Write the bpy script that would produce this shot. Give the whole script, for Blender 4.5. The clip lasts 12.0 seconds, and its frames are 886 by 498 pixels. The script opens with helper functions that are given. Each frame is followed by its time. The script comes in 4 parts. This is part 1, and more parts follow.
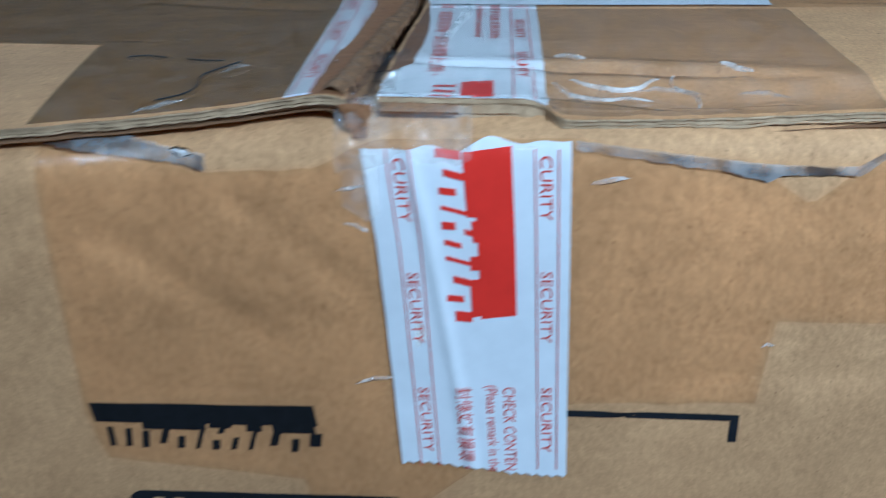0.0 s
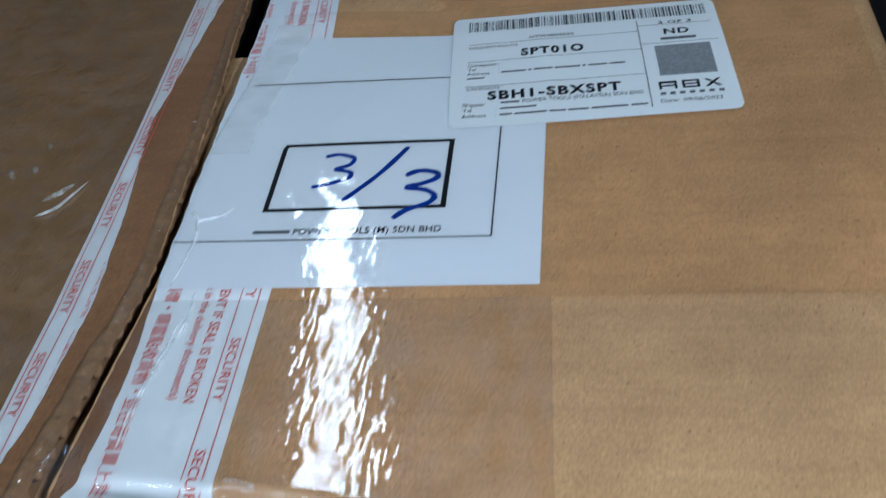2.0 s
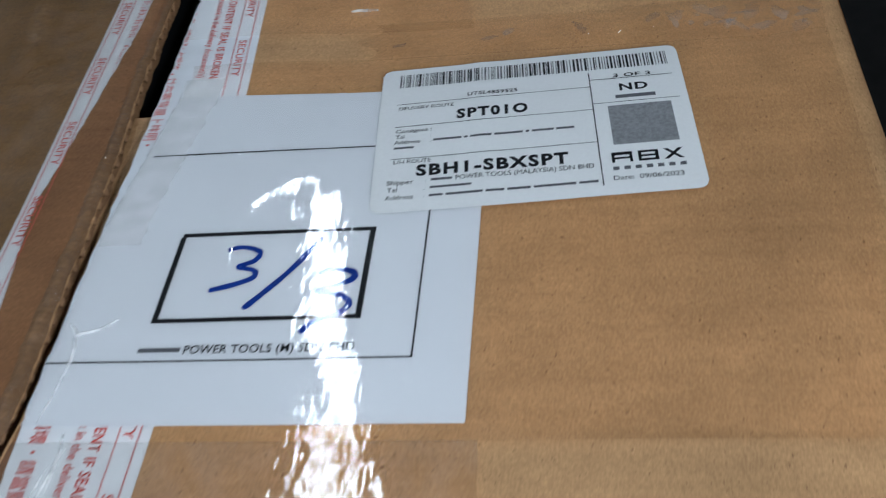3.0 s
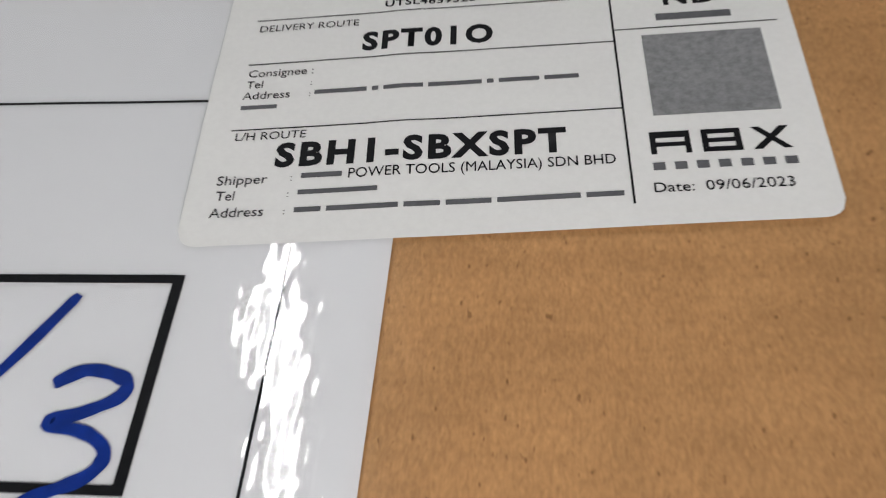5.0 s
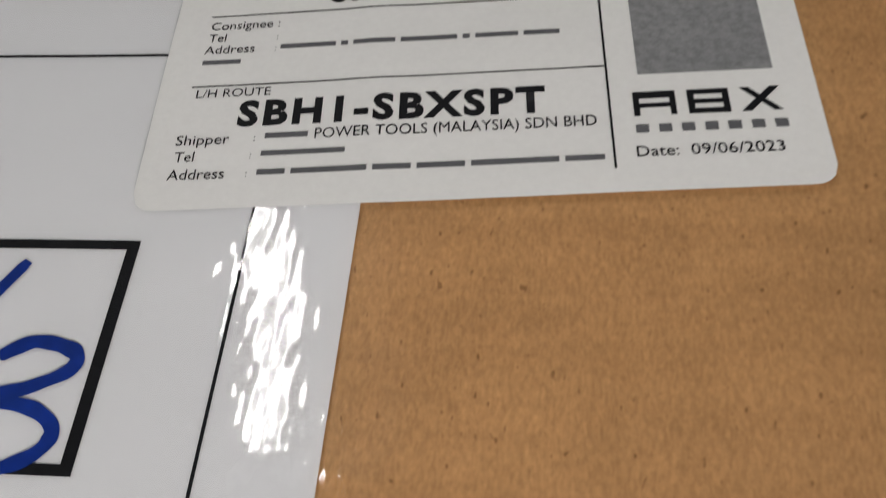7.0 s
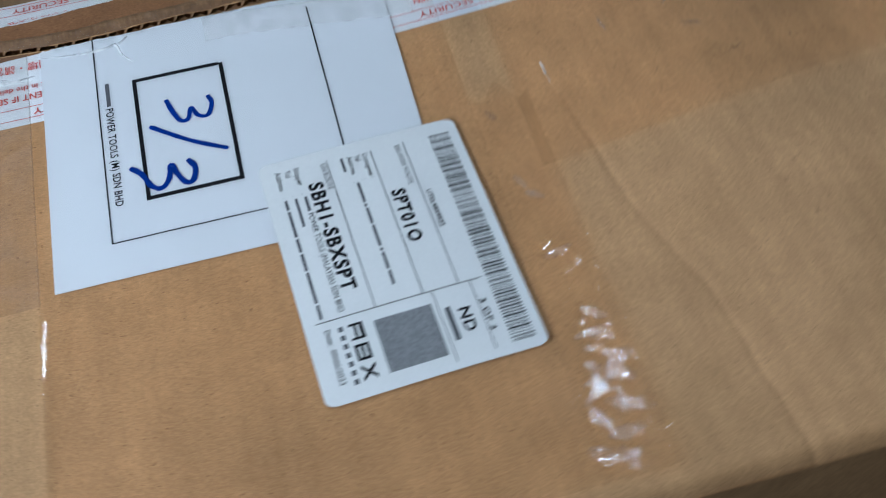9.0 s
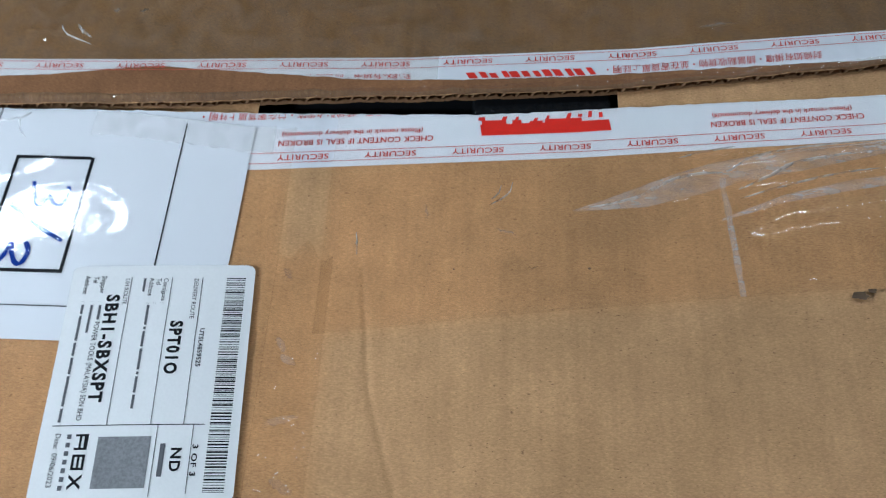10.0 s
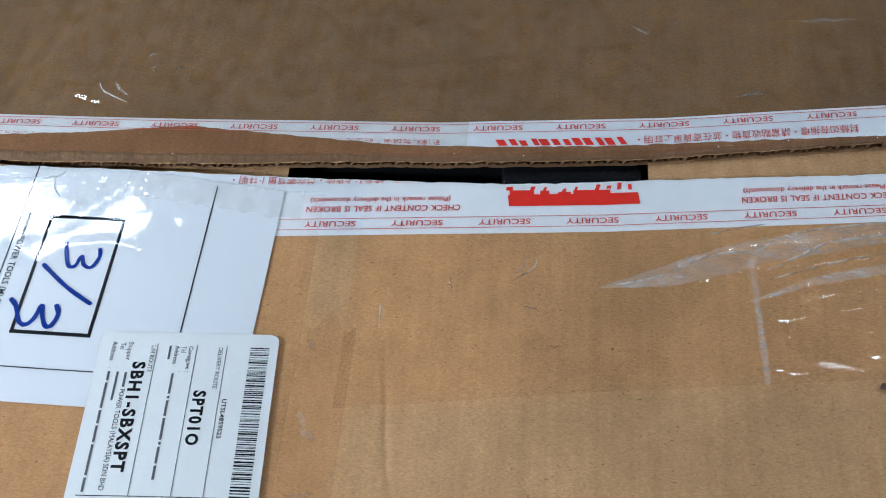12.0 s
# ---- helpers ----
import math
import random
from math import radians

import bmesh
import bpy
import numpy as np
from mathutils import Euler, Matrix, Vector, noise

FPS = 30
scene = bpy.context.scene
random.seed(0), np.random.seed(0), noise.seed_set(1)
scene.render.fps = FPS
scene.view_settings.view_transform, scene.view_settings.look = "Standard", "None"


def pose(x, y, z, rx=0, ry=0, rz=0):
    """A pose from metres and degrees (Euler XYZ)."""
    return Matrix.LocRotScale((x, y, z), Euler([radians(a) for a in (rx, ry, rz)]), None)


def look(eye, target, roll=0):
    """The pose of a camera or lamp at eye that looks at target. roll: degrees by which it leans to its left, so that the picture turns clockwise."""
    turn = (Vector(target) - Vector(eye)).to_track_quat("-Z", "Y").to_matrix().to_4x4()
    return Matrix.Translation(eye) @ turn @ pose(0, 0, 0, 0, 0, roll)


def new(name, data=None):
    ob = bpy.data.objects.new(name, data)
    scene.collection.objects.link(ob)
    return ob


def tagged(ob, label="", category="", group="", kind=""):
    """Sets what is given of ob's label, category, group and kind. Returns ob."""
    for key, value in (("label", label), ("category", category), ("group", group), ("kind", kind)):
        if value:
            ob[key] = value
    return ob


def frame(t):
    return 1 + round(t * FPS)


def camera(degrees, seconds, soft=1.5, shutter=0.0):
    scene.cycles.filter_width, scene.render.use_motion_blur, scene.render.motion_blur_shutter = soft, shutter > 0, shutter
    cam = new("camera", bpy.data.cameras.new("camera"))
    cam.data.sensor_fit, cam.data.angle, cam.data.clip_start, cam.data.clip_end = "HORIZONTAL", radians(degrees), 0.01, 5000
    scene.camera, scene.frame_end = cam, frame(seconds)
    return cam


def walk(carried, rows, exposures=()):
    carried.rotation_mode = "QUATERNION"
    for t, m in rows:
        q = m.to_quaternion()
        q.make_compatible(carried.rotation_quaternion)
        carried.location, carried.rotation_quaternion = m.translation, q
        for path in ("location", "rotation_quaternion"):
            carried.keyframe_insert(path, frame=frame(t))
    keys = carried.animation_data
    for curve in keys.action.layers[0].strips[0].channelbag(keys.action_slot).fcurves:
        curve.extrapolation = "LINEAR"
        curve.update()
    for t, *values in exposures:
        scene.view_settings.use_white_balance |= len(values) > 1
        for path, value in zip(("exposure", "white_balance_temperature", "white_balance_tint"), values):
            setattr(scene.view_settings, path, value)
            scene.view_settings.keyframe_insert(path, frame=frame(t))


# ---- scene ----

# ---------------- camera ----------------
H = 0.34          # height of the carton's top above the floor
cam = camera(47.2, 12.0, soft=1.0, shutter=0.6)


def shot(x, y, z, yaw, pitch, roll):
    a, b = radians(yaw), radians(pitch)
    eye = Vector((x, y, H + z))
    return look(eye, eye + Vector((-math.sin(a) * math.cos(b), math.cos(a) * math.cos(b), math.sin(b))), roll)


PATH = [
    (0.0, 0.0287, -0.2529, 0.0845, 3.3, -26.66, -0.73),
    (0.5, 0.0747, -0.2109, 0.1046, 6.54, -31.01, -3.56),
    (1.0, 0.1084, -0.1614, 0.1529, 9.59, -38.83, -5.85),
    (1.5, 0.1292, -0.1258, 0.1954, 11.62, -41.77, -8.67),
    (2.0, 0.1425, -0.1015, 0.2164, 12.04, -43.04, -9.43),
    (2.5, 0.1529, -0.069, 0.2194, 11.7, -43.79, -9.97),
    (3.0, 0.1585, -0.0363, 0.2114, 12.05, -44.97, -10.59),
    (3.2, 0.1614, -0.0208, 0.2098, 11.78, -45.95, -10.36),
    (4.8, 0.1552, 0.0844, 0.1322, 12.02, -52.07, -9.69),
    (5.0, 0.153, 0.0924, 0.1221, 12.16, -51.82, -9.6),
    (5.5, 0.1521, 0.1055, 0.1085, 12.58, -53.58, -9.85),
    (6.0, 0.1538, 0.1052, 0.1099, 12.33, -54.23, -9.63),
    (6.5, 0.1562, 0.1039, 0.1104, 13.02, -54.77, -10.21),
    (7.0, 0.1548, 0.099, 0.1166, 11.93, -54.52, -9.1),
    (7.2, 0.1613, 0.0997, 0.122, 12.14, -54.51, -7.52),
    (8.8, 0.3334, 0.1848, 0.2744, 73.23, -56.9, -3.12),
    (9.0, 0.3361, 0.2037, 0.2986, 78.25, -56.68, -3.74),
    (9.2, 0.319, 0.24, 0.3121, 82.33, -57.88, -2.26),
    (9.5, 0.3062, 0.314, 0.3307, 87.9, -57.54, 0.88),
    (10.0, 0.3078, 0.3587, 0.3657, 94.11, -57.47, -1.79),
    (10.5, 0.312, 0.3717, 0.3764, 95.77, -57.23, -3.29),
    (11.0, 0.2951, 0.3737, 0.3806, 96.68, -57.39, -2.95),
    (11.5, 0.2859, 0.3677, 0.3817, 97.66, -57.27, -3.24),
    (12.0, 0.2792, 0.3665, 0.3832, 98.87, -57.49, -4.36),
]
EXPOSE = [(0.0, -0.24, 4500, -3), (1.0, -0.15, 4700, -3), (1.5, -0.08, 4850, -2), (2.0, -0.42, 5050, 0), (2.5, -0.48, 5400, 3), (3.2, -0.30, 5650, 5), (4.8, -0.18, 6700, 11), (6.2, -0.40, 6900, 12),
          (7.2, -0.42, 7000, 12), (8.8, 0.0, 5400, 3), (9.1, -0.2, 5250, 3), (9.5, -0.15, 5350, 3), (10.2, 0.19, 5500, 4), (12.0, 0.17, 5450, 4)]
walk(cam, [(r[0], shot(*r[1:])) for r in PATH], EXPOSE)

# ---------------- world ----------------
world = bpy.data.worlds.new("room_air")
scene.world = world
world.use_nodes = True
world.node_tree.nodes["Background"].inputs["Color"].default_value = (0.02, 0.022, 0.025, 1)
world.node_tree.nodes["Background"].inputs["Strength"].default_value = 0.3
TUBE_POWER = 50.0
FILL_POWER = 400.0

# ---------------- materials ----------------


class Mat:
    """Small wrapper that builds a node material."""

    def __init__(self, name):
        self.m = bpy.data.materials.new(name)
        self.m.use_nodes = True
        self.t = self.m.node_tree
        self.b = self.t.nodes["Principled BSDF"]
        self.out = self.t.nodes["Material Output"]

    def node(self, kind, **inputs):
        n = self.t.nodes.new(kind)
        for k, v in inputs.items():
            n.inputs[k.replace("_", " ")].default_value = v
        return n

    def link(self, a, b):
        self.t.links.new(a, b)

    def coords(self, sx, sy, sz):
        tc = self.node("ShaderNodeTexCoord")
        mp = self.node("ShaderNodeMapping")
        mp.inputs["Scale"].default_value = (sx, sy, sz)
        self.link(tc.outputs["Object"], mp.inputs["Vector"])
        return mp.outputs["Vector"]

    def noise(self, scale, detail=3.0, vec=None, rough=0.55):
        n = self.node("ShaderNodeTexNoise", Scale=scale, Detail=detail, Roughness=rough)
        self.link(vec or self.coords(1, 1, 1), n.inputs["Vector"])
        return n.outputs["Fac"]

    def ramp(self, fac, stops):
        r = self.node("ShaderNodeValToRGB")
        e = r.color_ramp.elements
        while len(e) < len(stops):
            e.new(0.5)
        for el, (p, c) in zip(e, stops):
            el.position, el.color = p, (*c, 1) if len(c) == 3 else c
        self.link(fac, r.inputs["Fac"])
        return r.outputs["Color"]

    def mix(self, kind, fac, a, b):
        n = self.t.nodes.new("ShaderNodeMix")
        n.data_type, n.blend_type = "RGBA", kind
        for sock, v in ((n.inputs["Factor"], fac), (n.inputs["A"], a), (n.inputs["B"], b)):
            if isinstance(v, (int, float)):
                sock.default_value = v
            elif isinstance(v, tuple):
                sock.default_value = (*v, 1)
            else:
                self.link(v, sock)
        return n.outputs["Result"]

    def bump(self, height, strength, distance, normal=None):
        n = self.node("ShaderNodeBump", Strength=strength, Distance=distance)
        self.link(height, n.inputs["Height"])
        if normal:
            self.link(normal, n.inputs["Normal"])
        return n.outputs["Normal"]


def kraft(name, base, flute_axis, tone=1.0):
    """Brown corrugated board: mottled fibres, dark flecks, faint flute lines."""
    k = Mat(name)
    dark = tuple(c * 0.80 for c in base)
    light = tuple(min(1, c * 1.14) for c in base)
    big = k.ramp(k.noise(7, 4), [(0.3, dark), (0.7, light)])
    streak_scale = {"x": (60, 800, 400), "y": (1500, 560, 900), "z": (560, 420, 330)}[flute_axis]
    fib = k.ramp(k.noise(1.0, 3, k.coords(*streak_scale)), [(0.3, (0.66, 0.62, 0.56)), (0.7, (1.16, 1.16, 1.15))])
    col = k.mix("MULTIPLY", 0.5, big, fib)
    mid = k.ramp(k.noise(60, 4), [(0.3, (0.86, 0.84, 0.81)), (0.7, (1.07, 1.07, 1.06))])
    col = k.mix("MULTIPLY", 0.8, col, mid)
    fine = k.ramp(k.noise(1700, 2, k.coords(1, 0.5, 0.7)), [(0.3, (0.80, 0.77, 0.72)), (0.7, (1.12, 1.12, 1.11))])
    col = k.mix("MULTIPLY", 0.6, col, fine)
    if flute_axis == "y":
        streak = k.ramp(k.noise(1.0, 4, k.coords(9, 210, 9), 0.6), [(0.32, (0.87, 0.85, 0.83)), (0.62, (1.04, 1.04, 1.04))])
        col = k.mix("MULTIPLY", 0.55, col, streak)
    fleck = k.ramp(k.noise(1000, 1, k.coords(1, 0.45, 0.6)), [(0.22, (0.42, 0.37, 0.33)), (0.30, (1, 1, 1))])
    col = k.mix("MULTIPLY", 0.75, col, fleck)
    k.link(col, k.b.inputs["Base Color"])
    k.b.inputs["Roughness"].default_value = 0.72
    k.b.inputs["Specular IOR Level"].default_value = 0.3
    w = k.node("ShaderNodeTexWave", Scale=1.0, Distortion=0.6, Detail=1.0)
    w.bands_direction = "Y" if flute_axis != "z" else "X"
    w.inputs["Detail Scale"].default_value = 0.4
    k.link(k.coords(44, 44, 44), w.inputs["Vector"])
    n1 = k.bump(w.outputs["Fac"], 0.045, 0.0012)
    n2 = k.bump(k.noise(900, 3), 0.25, 0.0004, n1)
    n3 = k.bump(k.noise(25, 3), 0.25, 0.002, n2)
    k.link(n3, k.b.inputs["Normal"])
    return k.m


def plain(name, color, rough, spec=0.4, grain=0.0, scale=500.0, bumpy=0.0, metal=0.0):
    k = Mat(name)
    lo, hi = tuple(c * (1 - grain) for c in color), tuple(min(1, c * (1 + grain)) for c in color)
    a = k.ramp(k.noise(scale, 3), [(0.3, lo), (0.7, hi)])
    b = k.ramp(k.noise(scale * 0.06, 3), [(0.3, (1 - grain, 1 - grain, 1 - grain)), (0.7, (1, 1, 1))])
    k.link(k.mix("MULTIPLY", 1.0, a, b), k.b.inputs["Base Color"])
    k.b.inputs["Roughness"].default_value = rough
    k.b.inputs["Metallic"].default_value = metal
    k.b.inputs["Specular IOR Level"].default_value = spec
    if bumpy:
        k.link(k.bump(k.noise(scale * 0.3, 3), bumpy, 0.001), k.b.inputs["Normal"])
    return k.m


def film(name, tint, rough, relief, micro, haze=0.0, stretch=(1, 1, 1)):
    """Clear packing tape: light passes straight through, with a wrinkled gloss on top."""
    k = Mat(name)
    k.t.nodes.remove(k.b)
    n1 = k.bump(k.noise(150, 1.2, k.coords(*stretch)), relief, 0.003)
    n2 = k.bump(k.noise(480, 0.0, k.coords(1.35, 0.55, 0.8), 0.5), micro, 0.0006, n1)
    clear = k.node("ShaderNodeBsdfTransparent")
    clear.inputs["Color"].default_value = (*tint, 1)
    gloss = k.node("ShaderNodeBsdfGlossy", Roughness=rough)
    k.link(n2, gloss.inputs["Normal"])
    fr = k.node("ShaderNodeFresnel", IOR=1.5)
    k.link(n2, fr.inputs["Normal"])
    body = clear.outputs[0]
    if haze:
        milk = k.node("ShaderNodeBsdfDiffuse")
        milk.inputs["Color"].default_value = (0.86, 0.85, 0.83, 1)
        mh = k.node("ShaderNodeMixShader", Fac=haze)
        k.link(clear.outputs[0], mh.inputs[1])
        k.link(milk.outputs[0], mh.inputs[2])
        patch = [0.25 * haze, min(1.0, 1.6 * haze)]
        k.link(k.ramp(k.noise(130, 4, k.coords(*stretch)), [(0.34, (patch[0],) * 3), (0.66, (patch[1],) * 3)]), mh.inputs[0])
        body = mh.outputs[0]
    mx = k.node("ShaderNodeMixShader")
    k.link(fr.outputs[0], mx.inputs[0])
    k.link(body, mx.inputs[1])
    k.link(gloss.outputs[0], mx.inputs[2])
    k.link(mx.outputs[0], k.out.inputs["Surface"])
    return k.m


KRAFT = (0.585, 0.345, 0.165)
M_TOP = kraft("kraft_board_top", KRAFT, "y")
M_FRONT = kraft("kraft_board_wall", KRAFT, "z")
M_CORE = kraft("kraft_core", (0.29, 0.16, 0.08), "x")
M_PEELED = kraft("kraft_peeled", (0.27, 0.127, 0.052), "y")
M_CRUSHED = kraft("kraft_crushed", (0.25, 0.14, 0.068), "x")
M_EDGE = kraft("kraft_torn_edge", (0.50, 0.36, 0.22), "x")
M_FILM = film("clear_tape", (0.93, 0.915, 0.89), 0.006, 0.030, 0.075, 0.0, (1.3, 0.6, 1))
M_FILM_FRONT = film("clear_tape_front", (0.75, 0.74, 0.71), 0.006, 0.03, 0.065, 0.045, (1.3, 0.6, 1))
# strong white haze paints the glints of pinched tape
M_CREASE_GLINT = film("clear_tape_crease_glint", (0.97, 0.97, 0.97), 0.04, 0.15, 0.1, 0.42)
M_FILM_PAPER = film("clear_tape_on_paper", (0.955, 0.955, 0.955), 0.006, 0.065, 0.04, 0.0, (0.45, 0.35, 1))
# tape tint, darkened further to paint in the split flap's weaker light
M_FILM_SHADED = film("shaded_clear_tape", (0.34, 0.338, 0.29), 0.03, 0.06, 0.05, 0.035)
M_FILM_SMOOTH = film("clear_tape_pulled", (0.94, 0.925, 0.90), 0.02, 0.07, 0.06, 0.0, (2.5, 0.5, 1))
M_FILM_LOOSE = film("clear_tape_loose", (0.93, 0.91, 0.88), 0.03, 0.05, 0.03)
M_FILM_MILKY = film("clear_tape_milky", (0.95, 0.94, 0.92), 0.05, 0.12, 0.08, 0.20, (1.6, 0.5, 1))
M_FILM_BLISTER = film("clear_tape_blister", (0.95, 0.94, 0.93), 0.06, 0.10, 0.08, 0.10)
M_FILM_WALL = film("clear_tape_wall", (0.85, 0.81, 0.745), 0.20, 0.15, 0.1)
M_FILM_CRUMPLED = film("clear_tape_crumpled", (0.90, 0.88, 0.85), 0.03, 0.15, 0.10, 0.02)
M_GUM = film("peeled_tape_back", (0.80, 0.79, 0.77), 0.3, 0.08, 0.06, 0.2)
M_FILM_CLUMP = film("clear_tape_clump", (0.90, 0.89, 0.87), 0.04, 0.3, 0.2, 0.14)
# milky haze whitens the small wrinkles where lamp sparkles would sit
M_FILM_GLINT = film("clear_tape_wrinkle_glint", (0.95, 0.94, 0.93), 0.08, 0.4, 0.2, 0.16)
M_PAPER = plain("office_paper", (0.69, 0.693, 0.71), 0.6, 0.3, 0.02, 900, 0.05)
M_LABEL = plain("thermal_label", (0.85, 0.845, 0.83), 0.5, 0.35, 0.02, 900, 0.04)
M_TAPE = plain("white_seal_tape", (0.775, 0.785, 0.81), 0.32, 0.45, 0.03, 150, 0.25)
M_RED = plain("red_print", (0.72, 0.035, 0.022), 0.33, 0.45, 0.04, 200, 0.2)
M_PINK = plain("red_thin_print", (0.62, 0.075, 0.05), 0.4, 0.4, 0.05, 300)
M_INK = plain("black_ink", (0.010, 0.010, 0.012), 0.6, 0.12, 0.15, 700)
M_GREYINK = plain("faint_ink", (0.13, 0.13, 0.14), 0.6, 0.15, 0.1, 700)
M_SQUARE = plain("grey_print", (0.27, 0.27, 0.28), 0.6, 0.15, 0.2, 900)
M_PEN = plain("blue_marker", (0.004, 0.035, 0.27), 0.55, 0.15, 0.2, 500)
M_BOXINK = plain("box_print", (0.014, 0.015, 0.019), 0.6, 0.2, 0.2, 300, 0.1)
M_STAIN = plain("dark_stain", (0.15, 0.095, 0.055), 0.7, 0.2, 0.3, 400)
M_BLACK = plain("black_plastic", (0.010, 0.011, 0.012), 0.22, 0.5, 0.1, 200, 0.05)
M_THREAD = plain("dark_thread", (0.02, 0.025, 0.03), 0.7, 0.2, 0.1, 300)
M_FLOOR = plain("dark_rubber_floor", (0.012, 0.011, 0.0105), 0.8, 0.2, 0.25, 60, 0.2)
M_WALL = plain("grey_wall_paint", (0.10, 0.115, 0.12), 0.8, 0.2, 0.06, 30, 0.1)
M_CEIL = plain("grey_ceiling_paint", (0.11, 0.11, 0.11), 0.85, 0.2, 0.04, 30, 0.1)
M_STEEL = plain("white_lamp_steel", (0.7, 0.7, 0.68), 0.4, 0.5, 0.02, 100)
_g = Mat("tube_glow")
_e = _g.node("ShaderNodeEmission", Strength=TUBE_POWER)
_e.inputs["Color"].default_value = (0.93, 0.97, 1.0, 1)
_g.link(_e.outputs[0], _g.out.inputs["Surface"])
M_GLOW = _g.m
# emitter of the added fill light, which replaces a torch at the camera
_g = Mat("fill_glow")
_e = _g.node("ShaderNodeEmission", Strength=FILL_POWER)
_e.inputs["Color"].default_value = (0.965, 0.975, 0.985, 1)
_g.link(_e.outputs[0], _g.out.inputs["Surface"])
M_FILL = _g.m

# ---------------- mesh helpers ----------------


def part(name, bm, material, parent=None, label=""):
    me = bpy.data.meshes.new(name)
    bm.to_mesh(me)
    bm.free()
    me.materials.append(material)
    for p in me.polygons:
        p.use_smooth = True
    ob = new(name, me)
    if parent:
        ob.parent = parent
    return tagged(ob, label) if label else ob


def thing(name, label, category, group="", kind=""):
    return tagged(new(name), label, category, group, kind)


def interp(y, pts):
    xs, vs = zip(*pts)
    return float(np.interp(y, xs, vs))


def smooth(t):
    t = min(1.0, max(0.0, t))
    return t * t * (3 - 2 * t)


def n3(x, y, z=0.0):
    return noise.noise(Vector((x, y, z)))


def strip(us, lo, hi, nv, place, bm=None):
    """A sheet between the curves lo(u) and hi(u), laid by place(u, v)."""
    bm = bm or bmesh.new()
    rows = []
    for u in us:
        a, b = lo(u), hi(u)
        rows.append([bm.verts.new(place(u, a + (b - a) * j / nv)) for j in range(nv + 1)])
    for r, s in zip(rows, rows[1:]):
        for j in range(nv):
            bm.faces.new((r[j], r[j + 1], s[j + 1], s[j]))
    return bm


def span(a, b, step):
    n = max(1, int(round(abs(b - a) / step)))
    return [a + (b - a) * i / n for i in range(n + 1)]


def block(bm, x0, x1, y0, y1, z0, z1, bevel=0.0):
    vs = [bm.verts.new((x, y, z)) for x in (x0, x1) for y in (y0, y1) for z in (z0, z1)]
    fs = [bm.faces.new([vs[i] for i in q]) for q in ((0, 1, 3, 2), (4, 6, 7, 5), (0, 4, 5, 1), (2, 3, 7, 6), (0, 2, 6, 4), (1, 5, 7, 3))]
    if bevel:
        es = {e for f in fs for e in f.edges}
        bmesh.ops.bevel(bm, geom=list(es), offset=bevel, segments=3, affect="EDGES", profile=0.5)
    bmesh.ops.recalc_face_normals(bm, faces=bm.faces[:])
    return bm


# ---------------- shape of the carton ----------------
W2, LEN, THICK = 0.250, 0.671, 0.0042
SEAM_L = [(0, -0.012), (0.007, -0.012), (0.069, -0.005), (0.109, 0.0), (0.22, -0.005), (0.255, -0.0080), (0.366, -0.0150), (0.421, -0.0200), (0.531, -0.036), (0.671, -0.058)]
SEAM_R = [(0, -0.0035), (0.03, -0.003), (0.067, 0.0), (0.11, 0.0035), (0.20, 0.0025), (0.25, 0.0026), (0.356, 0.0003), (0.421, -0.0057), (0.529, -0.016), (0.671, -0.030)]
CRACK = [(0.02, 0.3005), (0.078, 0.305), (0.087, 0.3085), (0.141, 0.315), (0.185, 0.329), (0.238, 0.334), (0.25, 0.336)]


def seam_left(y):
    return interp(y, SEAM_L) + 0.0006 * n3(y * 130, 1.3) + 0.0004 * n3(y * 500, 7)


def seam_right(y):
    return interp(y, SEAM_R) + 0.0005 * n3(y * 150, 4.3) + 0.0004 * n3(y * 520, 9)


def sag(x, y):
    """The front edge leans down towards one corner."""
    return -0.105 * min(0.12, max(0.0, -x - 0.012)) * math.exp(-max(0.0, y) / 0.055)


def ridge(x, y, x0, y0, x1, y1, wide, high):
    dx, dy = x1 - x0, y1 - y0
    t = ((x - x0) * dx + (y - y0) * dy) / (dx * dx + dy * dy)
    if t < -0.05 or t > 1.05:
        return 0.0
    d = math.hypot(x - x0 - t * dx, y - y0 - t * dy)
    return high * math.exp(-((d / wide) ** 2)) * smooth((t + 0.05) * 6) * smooth((1.05 - t) * 6)


